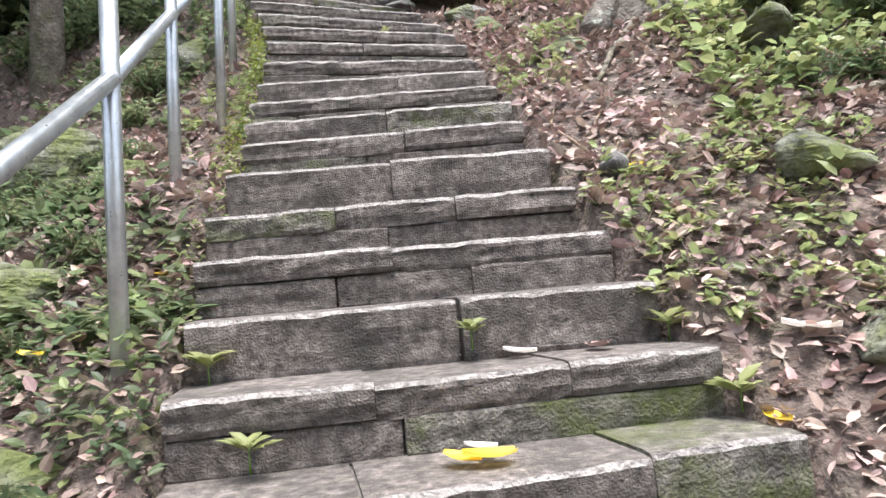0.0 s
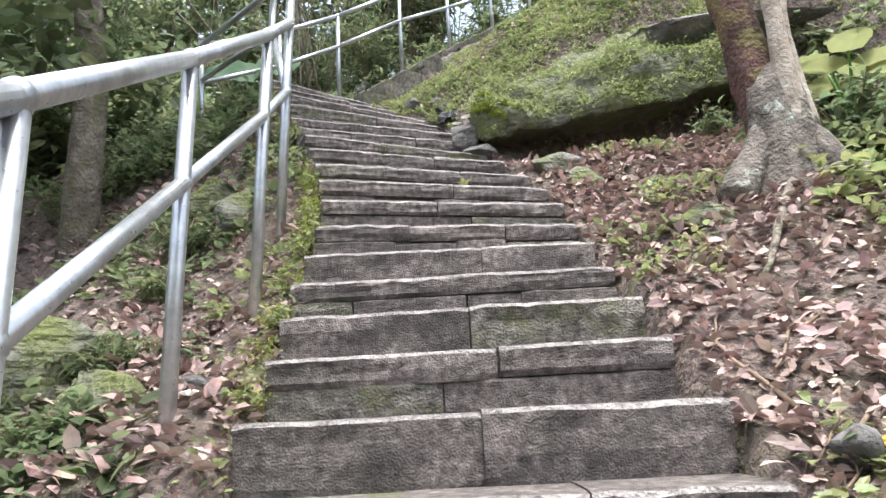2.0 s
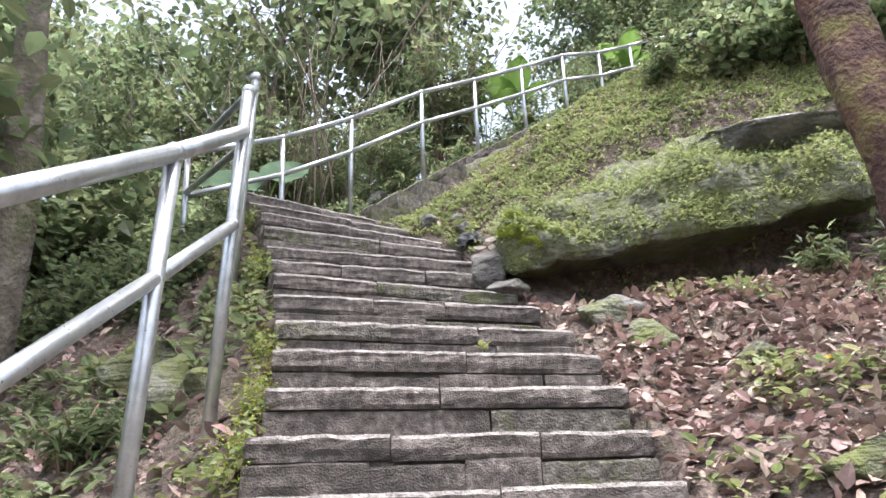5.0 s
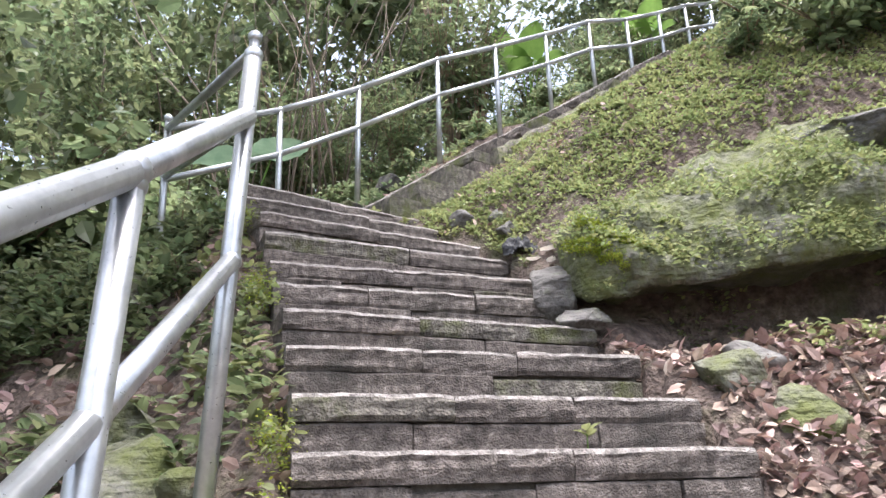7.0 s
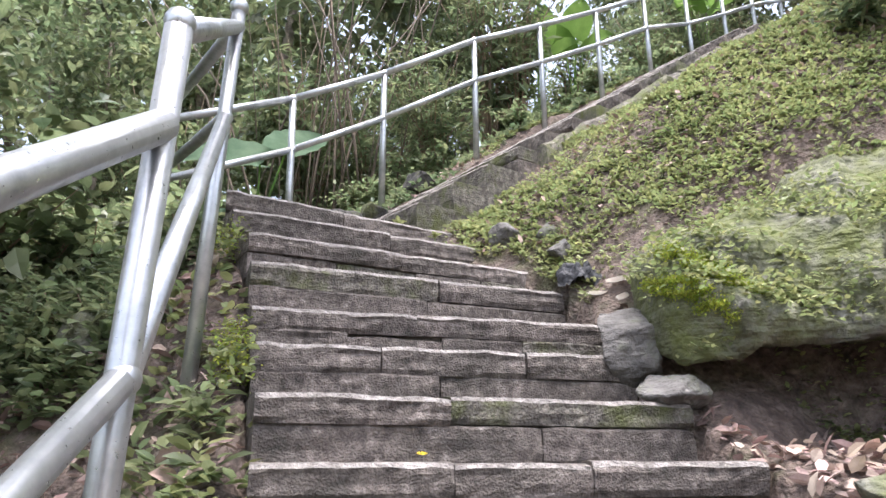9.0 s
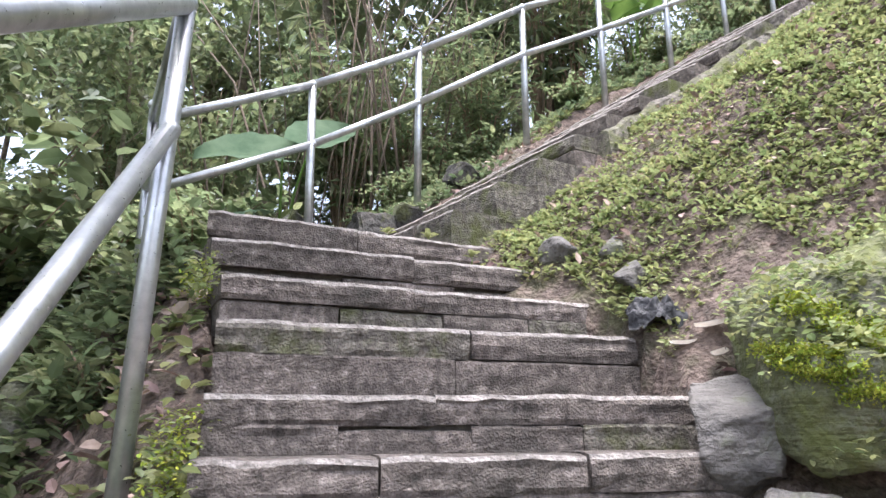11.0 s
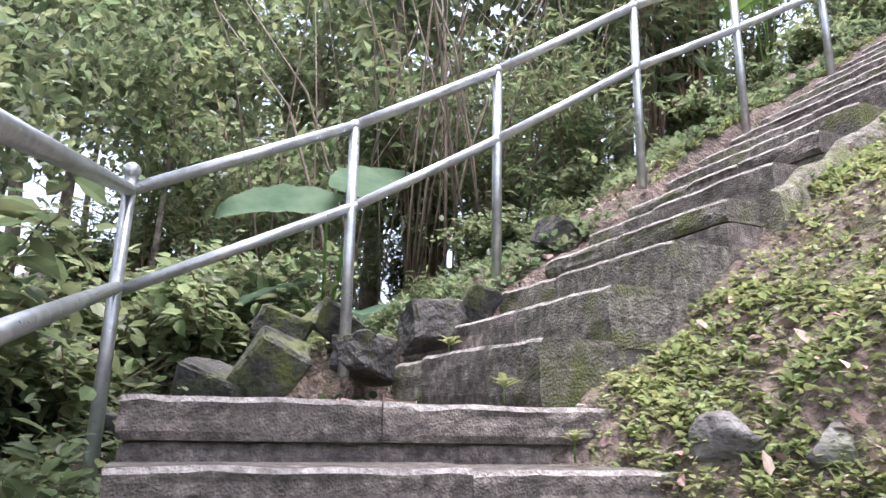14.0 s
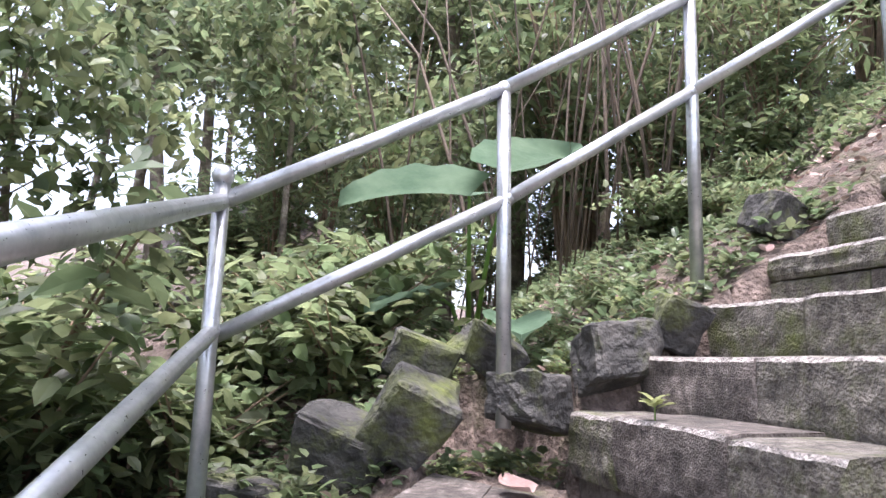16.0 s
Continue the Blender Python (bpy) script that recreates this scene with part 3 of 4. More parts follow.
def scale_copy(src, x, y, dz, turn, s):
    m = copy_thing(src, pose(x, y, gz(x, y) + dz, 0, 0, turn))
    m.scale = (s, s, s)
    return m


rt = random.Random(5)
# the split tree on the right of the steps
tz = gz(1.28, 4.75)
fork_tree = tagged(new("tree"), "old split tree with mossy dark trunk and two pale stems", "tree")
def bark_mesh(points, radii, sides, lump, seed, step=.05):
    """A trunk resampled along its line, with lumps, flutes and knots."""
    pts, rad = [], []
    for k in range(len(points) - 1):
        a, b = Vector(points[k]), Vector(points[k + 1])
        n = max(1, int((b - a).length / step))
        for i in range(n):
            pts.append(a.lerp(b, i / n))
            rad.append(radii[k] + (radii[k + 1] - radii[k]) * i / n)
    pts.append(Vector(points[-1]))
    rad.append(radii[-1])
    for _ in range(3):
        pts = [pts[0]] + [(pts[k - 1] + pts[k] * 2 + pts[k + 1]) / 4 for k in range(1, len(pts) - 1)] + [pts[-1]]
        rad = [rad[0]] + [(rad[k - 1] + rad[k] * 2 + rad[k + 1]) / 4 for k in range(1, len(rad) - 1)] + [rad[-1]]
    vs, fs = pipe_mesh(pts, rad, sides)
    out = []
    for k, v in enumerate(vs):
        c = pts[k // sides]
        q = Vector((v.x * 9, v.y * 9, v.z * 3.5 + seed))
        out.append(c + (v - c) * (1 + lump * (noise.noise(q) + .6 * noise.noise(q * 2.3) + .35 * noise.noise(q * 5))))
    return out, fs


v, f = join([bark_mesh([(1.30, 4.75, tz - .2), (1.30, 4.75, tz), (1.295, 4.75, tz + .12), (1.29, 4.75, tz + .3), (1.29, 4.76, tz + .46), (1.29, 4.77, tz + .58)],
                        [.28, .20, .165, .15, .142, .09], 28, .18, 3),
             bark_mesh([(.98, 4.56, tz - .14), (1.10, 4.64, tz + .03), (1.20, 4.72, tz + .25)], [.09, .08, .05], 12, .2, 4),
             bark_mesh([(1.58, 4.58, tz - .12), (1.47, 4.66, tz + .06), (1.38, 4.74, tz + .3)], [.09, .08, .05], 12, .2, 5)])
raw("trunk_base", v, f, BARK_LICHEN, fork_tree, "grey flared trunk base with lichen", True)
v, f = bark_mesh([(1.285, 4.77, tz - .15), (1.275, 4.77, tz + .2), (1.225, 4.79, tz + .6), (1.18, 4.82, tz + .95), (1.14, 4.85, tz + 1.3), (1.12, 4.88, tz + 1.8), (1.12, 4.9, tz + 2.6), (1.2, 5.0, tz + 5.5)], [.10, .105, .11, .108, .112, .105, .095, .06], 22, .2, 7)
raw("trunk", v, f, BARK_DARK, fork_tree, "dark reddish trunk with yellow-green moss", True)
v, f = bark_mesh([(1.34, 4.70, tz + .25), (1.335, 4.68, tz + .5), (1.325, 4.67, tz + .75), (1.305, 4.68, tz + 1.2), (1.29, 4.7, tz + 1.8), (1.28, 4.8, tz + 5)], [.09, .056, .046, .044, .043, .035], 14, .1, 6)
raw("stem", v, f, BARK_PALE, fork_tree, "pale smooth stem with lichen", True)
v, f = bark_mesh([(1.40, 4.74, tz + .25), (1.405, 4.74, tz + .5), (1.375, 4.75, tz + .8), (1.42, 4.77, tz + 1.2), (1.44, 4.8, tz + 1.7), (1.47, 4.8, tz + 2.6), (1.6, 4.9, tz + 5)], [.08, .044, .038, .036, .038, .036, .03], 12, .14, 8)
raw("stem", v, f, BARK_PALE, fork_tree, "thin pale stem", True)

T1 = tree("tree", "slender forest tree with a grey trunk and leafy crown", [(0, 0, -.4), (0.05, 0, 1.2), (-.05, .1, 2.6), (.1, .1, 4), (.15, 0, 5.5), (.1, .1, 7)], .13, .05, 16, (0.1, 0, 5.6), (1.9, 1.9, 2.0), 3000, LEAF, BARK, .19, 1)
T2 = tree("tree", "leaning forest tree with dark trunk and loose crown", [(0, 0, -.4), (.1, 0, 1.5), (.35, .1, 3), (.5, .1, 4.4), (.8, 0, 6)], .10, .04, 14, (.6, 0, 4.6), (1.8, 1.8, 2.0), 2600, LEAF, BARK, .18, 2)
T3 = tree("tree", "thin young tree with light green leaves", [(0, 0, -.3), (.05, .05, 1.2), (0, .1, 2.4), (.1, 0, 3.8)], .05, .02, 14, (0, 0, 2.9), (1.2, 1.2, 1.4), 2000, LEAF, BARK, .15, 3)
B1 = bush("shrub", "dense green understorey shrub with oval leaves", 1.5, .9, 1500, LEAF, .14, 11)
B2 = bush("shrub", "leafy light green understorey shrub", 1.9, .9, 1500, LEAF, .13, 12, LANCE)
B3 = bush("shrub", "low green shrub with oval leaves", .7, .55, 800, LEAF, .11, 13)
B4 = bush("cane_clump", "clump of thin brown cane stems with narrow leaves", 3.2, .8, 700, LEAF, .2, 14, LANCE, 26, "cane")
F1 = bush("fern", "low bright green fern clump", .38, .36, 420, LEAF, .10, 15, LANCE, 12, "fern")
protos = [T1, T2, T3, B1, B2, B3, B4, F1]
# left forest
for i in range(30):
    x, y = rt.uniform(-16, -4.5), rt.uniform(0.5, 24)
    if y > 8 and x > -4.6 + (y - 8) * 0.6:
        continue
    scale_copy(rt.choice((T1, T2, T3, T1)), x, y, 0, rt.uniform(0, 360), rt.uniform(.8, 1.35))
for i in range(60):
    x, y = rt.uniform(-9, -2.5), rt.uniform(1.0, 12)
    if x > -3.7 and y > 6.4:
        continue
    scale_copy(rt.choice((B3, F1, B3) if x > -4 else (B1, B2, B3, B3, B1, T3)), x, y, -0.05, rt.uniform(0, 360), rt.uniform(.7, 1.2))
# above and beyond the upper flight
for i in range(70):
    s, w = rt.uniform(-0.5, 16), rt.uniform(2.3, 9)
    p = Vector((-1.46, 7.84, 0)) + UPDIR * s + UPLEFT * w
    k = rt.choice((B3, B2, B4, B4, B3) if w < 4.5 else (T1, T3, B2, B4, B4, B2))
    scale_copy(k, p.x, p.y, -0.05, rt.uniform(0, 360), rt.uniform(.7, 1.15))
# right hill
for i in range(34):
    x, y = rt.uniform(2.1, 9), rt.uniform(2.5, 17)
    if x < 3.2 and y < 6:
        continue
    scale_copy(rt.choice((B1, B3, B3, B2, T2) if x > 3.4 else (B3, F1)), x, y, -0.05, rt.uniform(0, 360), rt.uniform(.7, 1.1))
for i in range(10):
    scale_copy(rt.choice((T1, T2)), rt.uniform(5, 12), rt.uniform(8, 22), 0, rt.uniform(0, 360), rt.uniform(.9, 1.3))
# woods behind the camera
for i in range(12):
    scale_copy(rt.choice((T1, T2)), rt.uniform(-9, 9), rt.uniform(-16, -7), 0, rt.uniform(0, 360), rt.uniform(1, 1.4))
# ferns and low plants along both edges
for i in range(26):
    y = rt.uniform(1.4, 7.4)
    x = float(np.interp(y, LOWA[:, 1], LOWA[:, 0])) - rt.uniform(.25, 1.5)
    scale_copy(F1, x, y, -0.03, rt.uniform(0, 360), rt.uniform(.4, .8))
for i in range(40):
    x, y = rt.uniform(1.5, 3.4), rt.uniform(1.5, 7)
    scale_copy(rt.choice((F1, B3)), x, y, -0.03, rt.uniform(0, 360), rt.uniform(.4, .8))
for i in range(26):
    s, w = rt.uniform(-.3, 5), rt.uniform(1.9, 3.2)
    p = Vector((-1.46, 7.84, 0)) + UPDIR * s + UPLEFT * w
    scale_copy(rt.choice((F1, F1, B3)), p.x, p.y, -0.03, rt.uniform(0, 360), rt.uniform(.4, .8))
for i in range(14):
    scale_copy(rt.choice((B3, F1, B3)), rt.uniform(-5.2, -3.5), rt.uniform(8.0, 10.5), -0.05, rt.uniform(0, 360), rt.uniform(.7, 1.1))
# bare brown canes behind the upper railing
def canes(x, y, n, seed):
    r = random.Random(seed)
    root = tagged(new("cane_clump"), "clump of bare brown cane stems behind the railing", "cane")
    for _ in range(n):
        bx, by = x + r.gauss(0, .22), y + r.gauss(0, .22)
        z, h = gz(bx, by), r.uniform(2.4, 4.4)
        lx, ly = r.gauss(0, .7), r.gauss(0, .5)
        w = r.uniform(.006, .017)
        pipe("cane", [(bx, by, z - .1), (bx + lx * .2, by + ly * .2, z + h * .3), (bx + lx * .55, by + ly * .5, z + h * .65), (bx + lx * 1.3, by + ly, z + h)], [w, w * .9, w * .75, w * .4], CANE, root, sides=6, wobble=.06, seed=seed)


for k, (x, y, n) in enumerate(((-2.75, 11.0, 11), (-3.25, 10.9, 6), (-3.7, 11.2, 6), (-4.3, 10.8, 4), (-2.1, 11.9, 6), (-1.2, 12.8, 5))):
    canes(x, y, n, 90 + k)
for x, y, k, sc in ((1.5, 7.5, B3, .75), (1.95, 7.4, B3, .85), (1.2, 8.0, F1, 1.1), (1.7, 7.8, B3, .7), (2.4, 7.2, B3, 1.0), (1.05, 7.75, F1, .9), (1.9, 6.35, F1, .8), (1.45, 6.3, F1, .7)):
    scale_copy(k, x, y, -.05, rt.uniform(0, 360), sc)
for x, y, sc in ((-2.5, 7.1, .7), (-2.35, 6.8, .6), (-2.75, 7.35, .8), (-2.2, 6.45, .6), (-2.9, 7.0, .9), (-2.45, 7.5, .5), (-3.1, 7.4, .9), (-2.7, 6.6, .9)):
    scale_copy(F1, x, y, -.02, rt.uniform(0, 360), sc)
# stout trunk on the left
scale_copy(T1, -3.05, 5.75, -0.1, 40, 1.05)
for p in protos:
    p.location = (rt.uniform(-14, -10), rt.uniform(-4, 2), 0)
    p.location.z = gz(p.location.x, p.location.y)

# ---- ground cover and litter ----
rng = np.random.RandomState(9)


def on_stair(x, y):
    xl, xr = np.interp(y, LOWA[:, 1], LOWA[:, 0]), np.interp(y, LOWA[:, 3], LOWA[:, 2])
    rx, ry = x + 1.46, y - 7.84
    s, w = rx * UPDIR.x + ry * UPDIR.y, rx * UPLEFT.x + ry * UPLEFT.y
    return ((x > xl - .02) & (x < xr + .02) & (y < 7.6)) | ((w > -.05) & (w < 1.27) & (s > -.8))


def patchy(x, y, k, cut):
    f = np.sin(k * x + 1.3 * np.sin(k * .7 * y)) + np.sin(k * 1.2 * y + 1.7 * np.sin(k * .6 * x + 2)) + .7 * np.sin(2.3 * k * x + 2.1 * k * y)
    return f > cut


def cover(name, label, n, box, leaf, size, tall, per, cut, k=3.0, shape=OVAL, seed=0, want=None, lie=0.25):
    r = np.random.RandomState(seed)
    x, y = r.uniform(box[0], box[1], n), r.uniform(box[2], box[3], n)
    keep = ~on_stair(x, y) & patchy(x, y, k, cut)
    if want is not None:
        keep &= want(x, y)
    x, y = x[keep], y[keep]
    z = ground_z(x, y)
    m = len(x)
    h = tall * r.uniform(.2, 1, m)
    X, Y, Zc, H = np.repeat(x, per), np.repeat(y, per), np.repeat(z, per), np.repeat(h, per)
    M = m * per
    a = r.uniform(0, 6.28, M)
    q = r.uniform(.2, 1, M)
    pos = np.stack([X + np.cos(a) * size * .3, Y + np.sin(a) * size * .3, Zc + H * q], 1)
    v, f = leaves(shape, pos, a, r.normal(lie, .3, M), r.normal(0, .35, M), size * r.uniform(.5, 1.25, M))
    return tagged(raw(name, v, f, leaf), label, "ground cover", kind="stuff")


cover("ground_cover", "carpet of small bright green herbs on the bank", 40000, (-1.2, 3.6, 6.75, 11.5), LEAF_BRIGHT, .032, .05, 5, -1.7, 2.2, seed=1, want=lambda x, y: y + .25 * np.sin(x * 5) > 7.07 - .25 * x)
cover("ground_cover", "fine green herbs filling the upper bank", 26000, (-1.3, 3.6, 6.9, 11.5), LEAF_BRIGHT, .027, .05, 4, -1.3, 3.7, seed=8, want=lambda x, y: y + .2 * np.sin(x * 7) > 7.03 - .25 * x)
cover("ground_cover", "scattered small herbs along the path edge", 5000, (.4, 3.6, 0.6, 6.6), LEAF_BRIGHT, .05, .10, 5, 0.8, 2.6, seed=2)
cover("ground_cover", "taller green herbs on the slope", 2000, (1.3, 4.0, 0.6, 7.0), LEAF_BRIGHT, .085, .3, 8, 0.2, 1.7, seed=3)
cover("ground_cover", "herbs and seedlings under the railing", 7000, (-8, -.7, -1, 7.2), LEAF, .08, .12, 6, 0.1, 2.4, seed=4)
cover("ground_cover", "green herbs on the slope beside the upper flight", 15000, (-5.5, 2.5, 7.6, 14), LEAF_DARK, .06, .12, 6, -1.2, 2.0, seed=5,
      want=lambda x, y: (x + 1.46) * UPLEFT.x + (y - 7.84) * UPLEFT.y > 1.25)
cover("ground_cover", "light green herbs hugging the left edge of the steps", 1500, (-2.6, -.75, 1.0, 7.4), LEAF_BRIGHT, .06, .12, 5, 0.0, 3.0, seed=6,
      want=lambda x, y: (np.interp(y, LOWA[:, 1], LOWA[:, 0]) - x < .35))


def litter(name, label, n, box, size, cut, k, seed, material=LITTER, want=None):
    r = np.random.RandomState(seed)
    x, y = r.uniform(box[0], box[1], n), r.uniform(box[2], box[3], n)
    keep = ~on_stair(x, y) & patchy(x + 7, y, k, cut)
    if want is not None:
        keep &= want(x, y)
    x, y = x[keep], y[keep]
    m = len(x)
    pos = np.stack([x, y, ground_z(x, y) + r.uniform(.005, .035, m)], 1)
    v, f = leaves(OVAL, pos, r.uniform(0, 6.28, m), r.normal(.2, .4, m), r.normal(0, .7, m), size * r.uniform(.4, 1.6, m))
    return tagged(raw(name, v, f, material), label, "leaf litter", kind="stuff")


litter("leaf_litter", "fallen pinkish brown dry leaves on the slope", 24000, (.2, 3.2, .5, 6.7), .05, -9, 1.3, 31)
litter("leaf_litter", "dry brown leaves and debris below the railing", 8000, (-4, -.7, .5, 7.5), .06, -1.0, 1.7, 32)
litter("leaf_litter", "dry leaves caught on the upper bank", 5000, (-1.2, 3.6, 6.9, 12), .034, -0.4, 1.6, 33)
litter("leaf_litter", "sparse dead leaves under the woods", 9000, (-9, 9, -6, 3), .09, -1.2, 1.4, 35, want=lambda x, y: (y < .6) | (np.abs(x) > 3.3))
litter("leaf_litter", "dark damp leaves at the foot of the railing", 7000, (-2.4, -.4, .2, 4.2), .045, -9, 1.4, 37)
cover("ground_cover", "small dark herbs at the foot of the railing", 1500, (-2.4, -.45, .3, 4.0), LEAF_DARK, .05, .10, 5, 0.0, 2.8, seed=11)
cover("ground_cover", "green herbs beside the landing", 1400, (-3.6, -2.2, 6.2, 8.1), LEAF, .07, .34, 7, -9, 2.0, seed=12)
cover("ground_cover", "small green herbs between the rubble stones", 900, (-3.1, -1.95, 8.1, 9.3), LEAF_BRIGHT, .035, .09, 5, -0.4, 4.0, seed=13)
litter("leaf_litter", "dry leaves drifted against the steps", 2000, (-.4, 1.6, 5.4, 6.5), .055, -1.6, 2.0, 36)
litter("leaf_litter", "dry leaves beside the upper flight", 9000, (-4.5, 2, 7.5, 13), .04, -9, 1.5, 34)

def herbs_on(rock, n, size, seed, label, lowest=0.35):
    """Herbs rooted on the upper faces of a rock."""
    r = np.random.RandomState(seed)
    me = rock.data
    m3 = rock.matrix_world.to_3x3()
    pts = [rock.matrix_world @ f.center for f in me.polygons if (m3 @ f.normal).normalized().z > lowest]
    P = np.array([tuple(p) for p in pts])[r.randint(0, len(pts), n)]
    keep = patchy(P[:, 0] + P[:, 2] * 1.5, P[:, 1], 2.6, -0.7)
    P = P[keep] + r.normal(0, .02, (keep.sum(), 3)) * np.array([1, 1, .3])
    P = np.repeat(P, 5, 0)
    M = len(P)
    P = P + r.normal(0, .02, (M, 3)) + np.array([0, 0, .02])
    v, f = leaves(OVAL, P, r.uniform(0, 6.28, M), r.normal(.25, .3, M), r.normal(0, .35, M), size * r.uniform(.5, 1.25, M))
    return tagged(raw("ground_cover", v, f, LEAF_BRIGHT), label, "ground cover", kind="stuff")


herbs_on(big_rock, 3600, .030, 50, "small creeping herbs on the overhanging rock", 0.05)


def moss_on(rock, centre, radius, n, seed, label):
    """A furry cushion of moss on the faces of a rock near a point."""
    r = np.random.RandomState(seed)
    pts = np.array([tuple(rock.matrix_basis @ f.center) for f in rock.data.polygons])
    d = np.linalg.norm(pts - np.array(centre), axis=1) / radius
    pts = pts[d < .55 + .45 * np.sin(pts[:, 2] * 37 + pts[:, 0] * 23)]
    P = pts[r.randint(0, len(pts), n)] + r.normal(0, .012, (n, 3))
    v, f = leaves(DIAMOND, P, r.uniform(0, 6.28, n), r.normal(.3, .6, n), r.normal(0, .6, n), .010 * r.uniform(.6, 1.4, n))
    return tagged(raw("moss", v, f, MOSS), label, "moss", kind="stuff")


moss_on(big_rock, (-.16, 6.46, 4.52), .26, 13000, 61, "bright yellow-green moss on the end of the rock")


# moss and herbs clinging to the open side of the lower steps
def edge_growth(n, y0, y1, size, leaf, seed, label, cut):
    r = np.random.RandomState(seed)
    y = r.uniform(y0, y1, n)
    x = np.interp(y, LOWA[:, 1], LOWA[:, 0]) - r.uniform(-.01, .10, n) ** 1.0
    z = np.interp(y, LOWA[:, 1], LOWA[:, 4]) - .02 - r.uniform(0, .42, n)
    keep = patchy(y * 2, z * 3, 2.2, cut)
    P = np.repeat(np.stack([x, y, z], 1)[keep], 3, 0)
    m = len(P)
    P = P + r.normal(0, .02, (m, 3))
    v, f = leaves(OVAL, P, r.normal(3.6, .9, m), r.normal(.0, .5, m), r.normal(0, .5, m), size * r.uniform(.5, 1.4, m))
    return tagged(raw("ground_cover", v, f, leaf), label, "ground cover", kind="stuff")


edge_growth(9000, 3.4, 7.0, .012, MOSS, 62, "mossy growth on the side of the steps", 0.2)
edge_growth(1600, 3.4, 7.0, .034, LEAF_BRIGHT, 63, "small herbs hanging from the side of the steps", .1)
edge_growth(450, 1.2, 3.6, .03, LEAF_BRIGHT, 64, "scattered herbs on the side of the lower steps", .3)

# twigs and roots on the slopes
def twig(points, r, label):
    return tagged(pipe("twig", points, [r * (1 - .6 * k / (len(points) - 1)) for k in range(len(points))], TWIG, sides=7, wobble=.15), label, "twig")


rw = random.Random(21)
for _ in range(70):
    x, y = (rw.uniform(.6, 2.6), rw.uniform(1.2, 6.4)) if rw.random() < .65 else (rw.uniform(-2.6, -1.1), rw.uniform(1.5, 6.5))
    if on_stair(np.array([x]), np.array([y]))[0]:
        continue
    a, l = rw.uniform(0, 6.28), rw.uniform(.15, .5)
    pts = []
    for k in range(5):
        px, py = x + math.cos(a) * l * k / 4 + rw.uniform(-.02, .02), y + math.sin(a) * l * k / 4 + rw.uniform(-.02, .02)
        if on_stair(np.array([px]), np.array([py]))[0]:
            break
        pts.append((px, py, gz(px, py) + .02))
    if len(pts) > 2:
        twig(pts, rw.uniform(.004, .01), "dry fallen twig among the dead leaves")
root_pts = [(1.25 - .12 * k, 4.55 - .2 * k + .05 * math.sin(k * 2), gz(1.25 - .12 * k, 4.55 - .2 * k) + .012) for k in range(5)]
tagged(pipe("tree_root", root_pts, [.03, .022, .016, .012, .008], BARK, sides=8, wobble=.15), "gnarled tree root running over the soil", "root")
root_pts = [(1.45 + .2 * k, 3.4 + .05 * math.sin(k * 2), gz(1.45 + .2 * k, 3.4) + .02) for k in range(6)]
tagged(pipe("tree_root", root_pts, [.03, .028, .022, .02, .015, .01], BARK, sides=8, wobble=.15), "dark root lying among dead leaves", "root")


# single fallen leaves
def one_leaf(x, y, z, size, turn, material, label, tilt=.1):
    base, faces = OVAL
    n = 6
    vs, fs = [], []
    for i in range(n + 1):
        t = i / n
        w = .33 * math.sin(math.pi * min(t * .93 + .05, 1)) ** .8
        for u in (-1, -.5, 0, .5, 1):
            vs.append((u * w * size, t * size, (.10 * u * u + .12 * (t - .5) ** 2 * 2) * size))
    for i in range(n):
        for j in range(4):
            a = i * 5 + j
            fs.append((a, a + 1, a + 6, a + 5))
    ob = raw("fallen_leaf", vs, fs, material, smooth=True)
    ob.matrix_world = pose(x, y, z + .006, math.degrees(tilt), 0, turn)
    return tagged(ob, label, "leaf", "single fallen leaves")


for x, y, z, sz, a, mt in [(.20, 1.86, 1.205, .13, 110, YELLOW), (.12, 1.82, 1.205, .10, 60, YELLOW), (.86, 1.95, 1.21, .09, 20, YELLOW), (.16, 1.9, 1.215, .08, 80, PALE_LEAF),
                           (.30, 2.28, 1.39, .10, 70, PALE_LEAF), (.46, 2.33, 1.39, .11, 200, LITTER), (-.96, 2.75, None, .09, 30, YELLOW), (-1.15, 2.3, None, .10, 70, YELLOW), (-.88, 1.7, None, .12, 20, YELLOW),
                           (.74, 3.02, None, .13, 300, YELLOW), (.80, 3.08, None, .10, 30, YELLOW), (1.1, 2.15, None, .15, 60, PALE_LEAF), (-1.07, 3.35, None, .11, 20, PALE_LEAF),
                           (-.52, 7.06, None, .10, 300, PALE_LEAF), (-.44, 7.10, None, .11, 250, PALE_LEAF), (-.40, 6.98, None, .08, 200, PALE_LEAF), (-1.95, 8.05, 5.12, .12, 100, LITTER), (-2.25, 8.2, 5.12, .16, 60, LITTER),
                           (1.0, 5.15, None, .09, 20, YELLOW), (-1.0, 5.9, 3.87, .05, 20, YELLOW)]:
    one_leaf(x, y, gz(x, y) + .03 if z is None else z, sz, a, mt, "single yellow fallen leaf" if mt is YELLOW else ("pale dry fallen leaf" if mt is PALE_LEAF else "brown curled fallen leaf"))


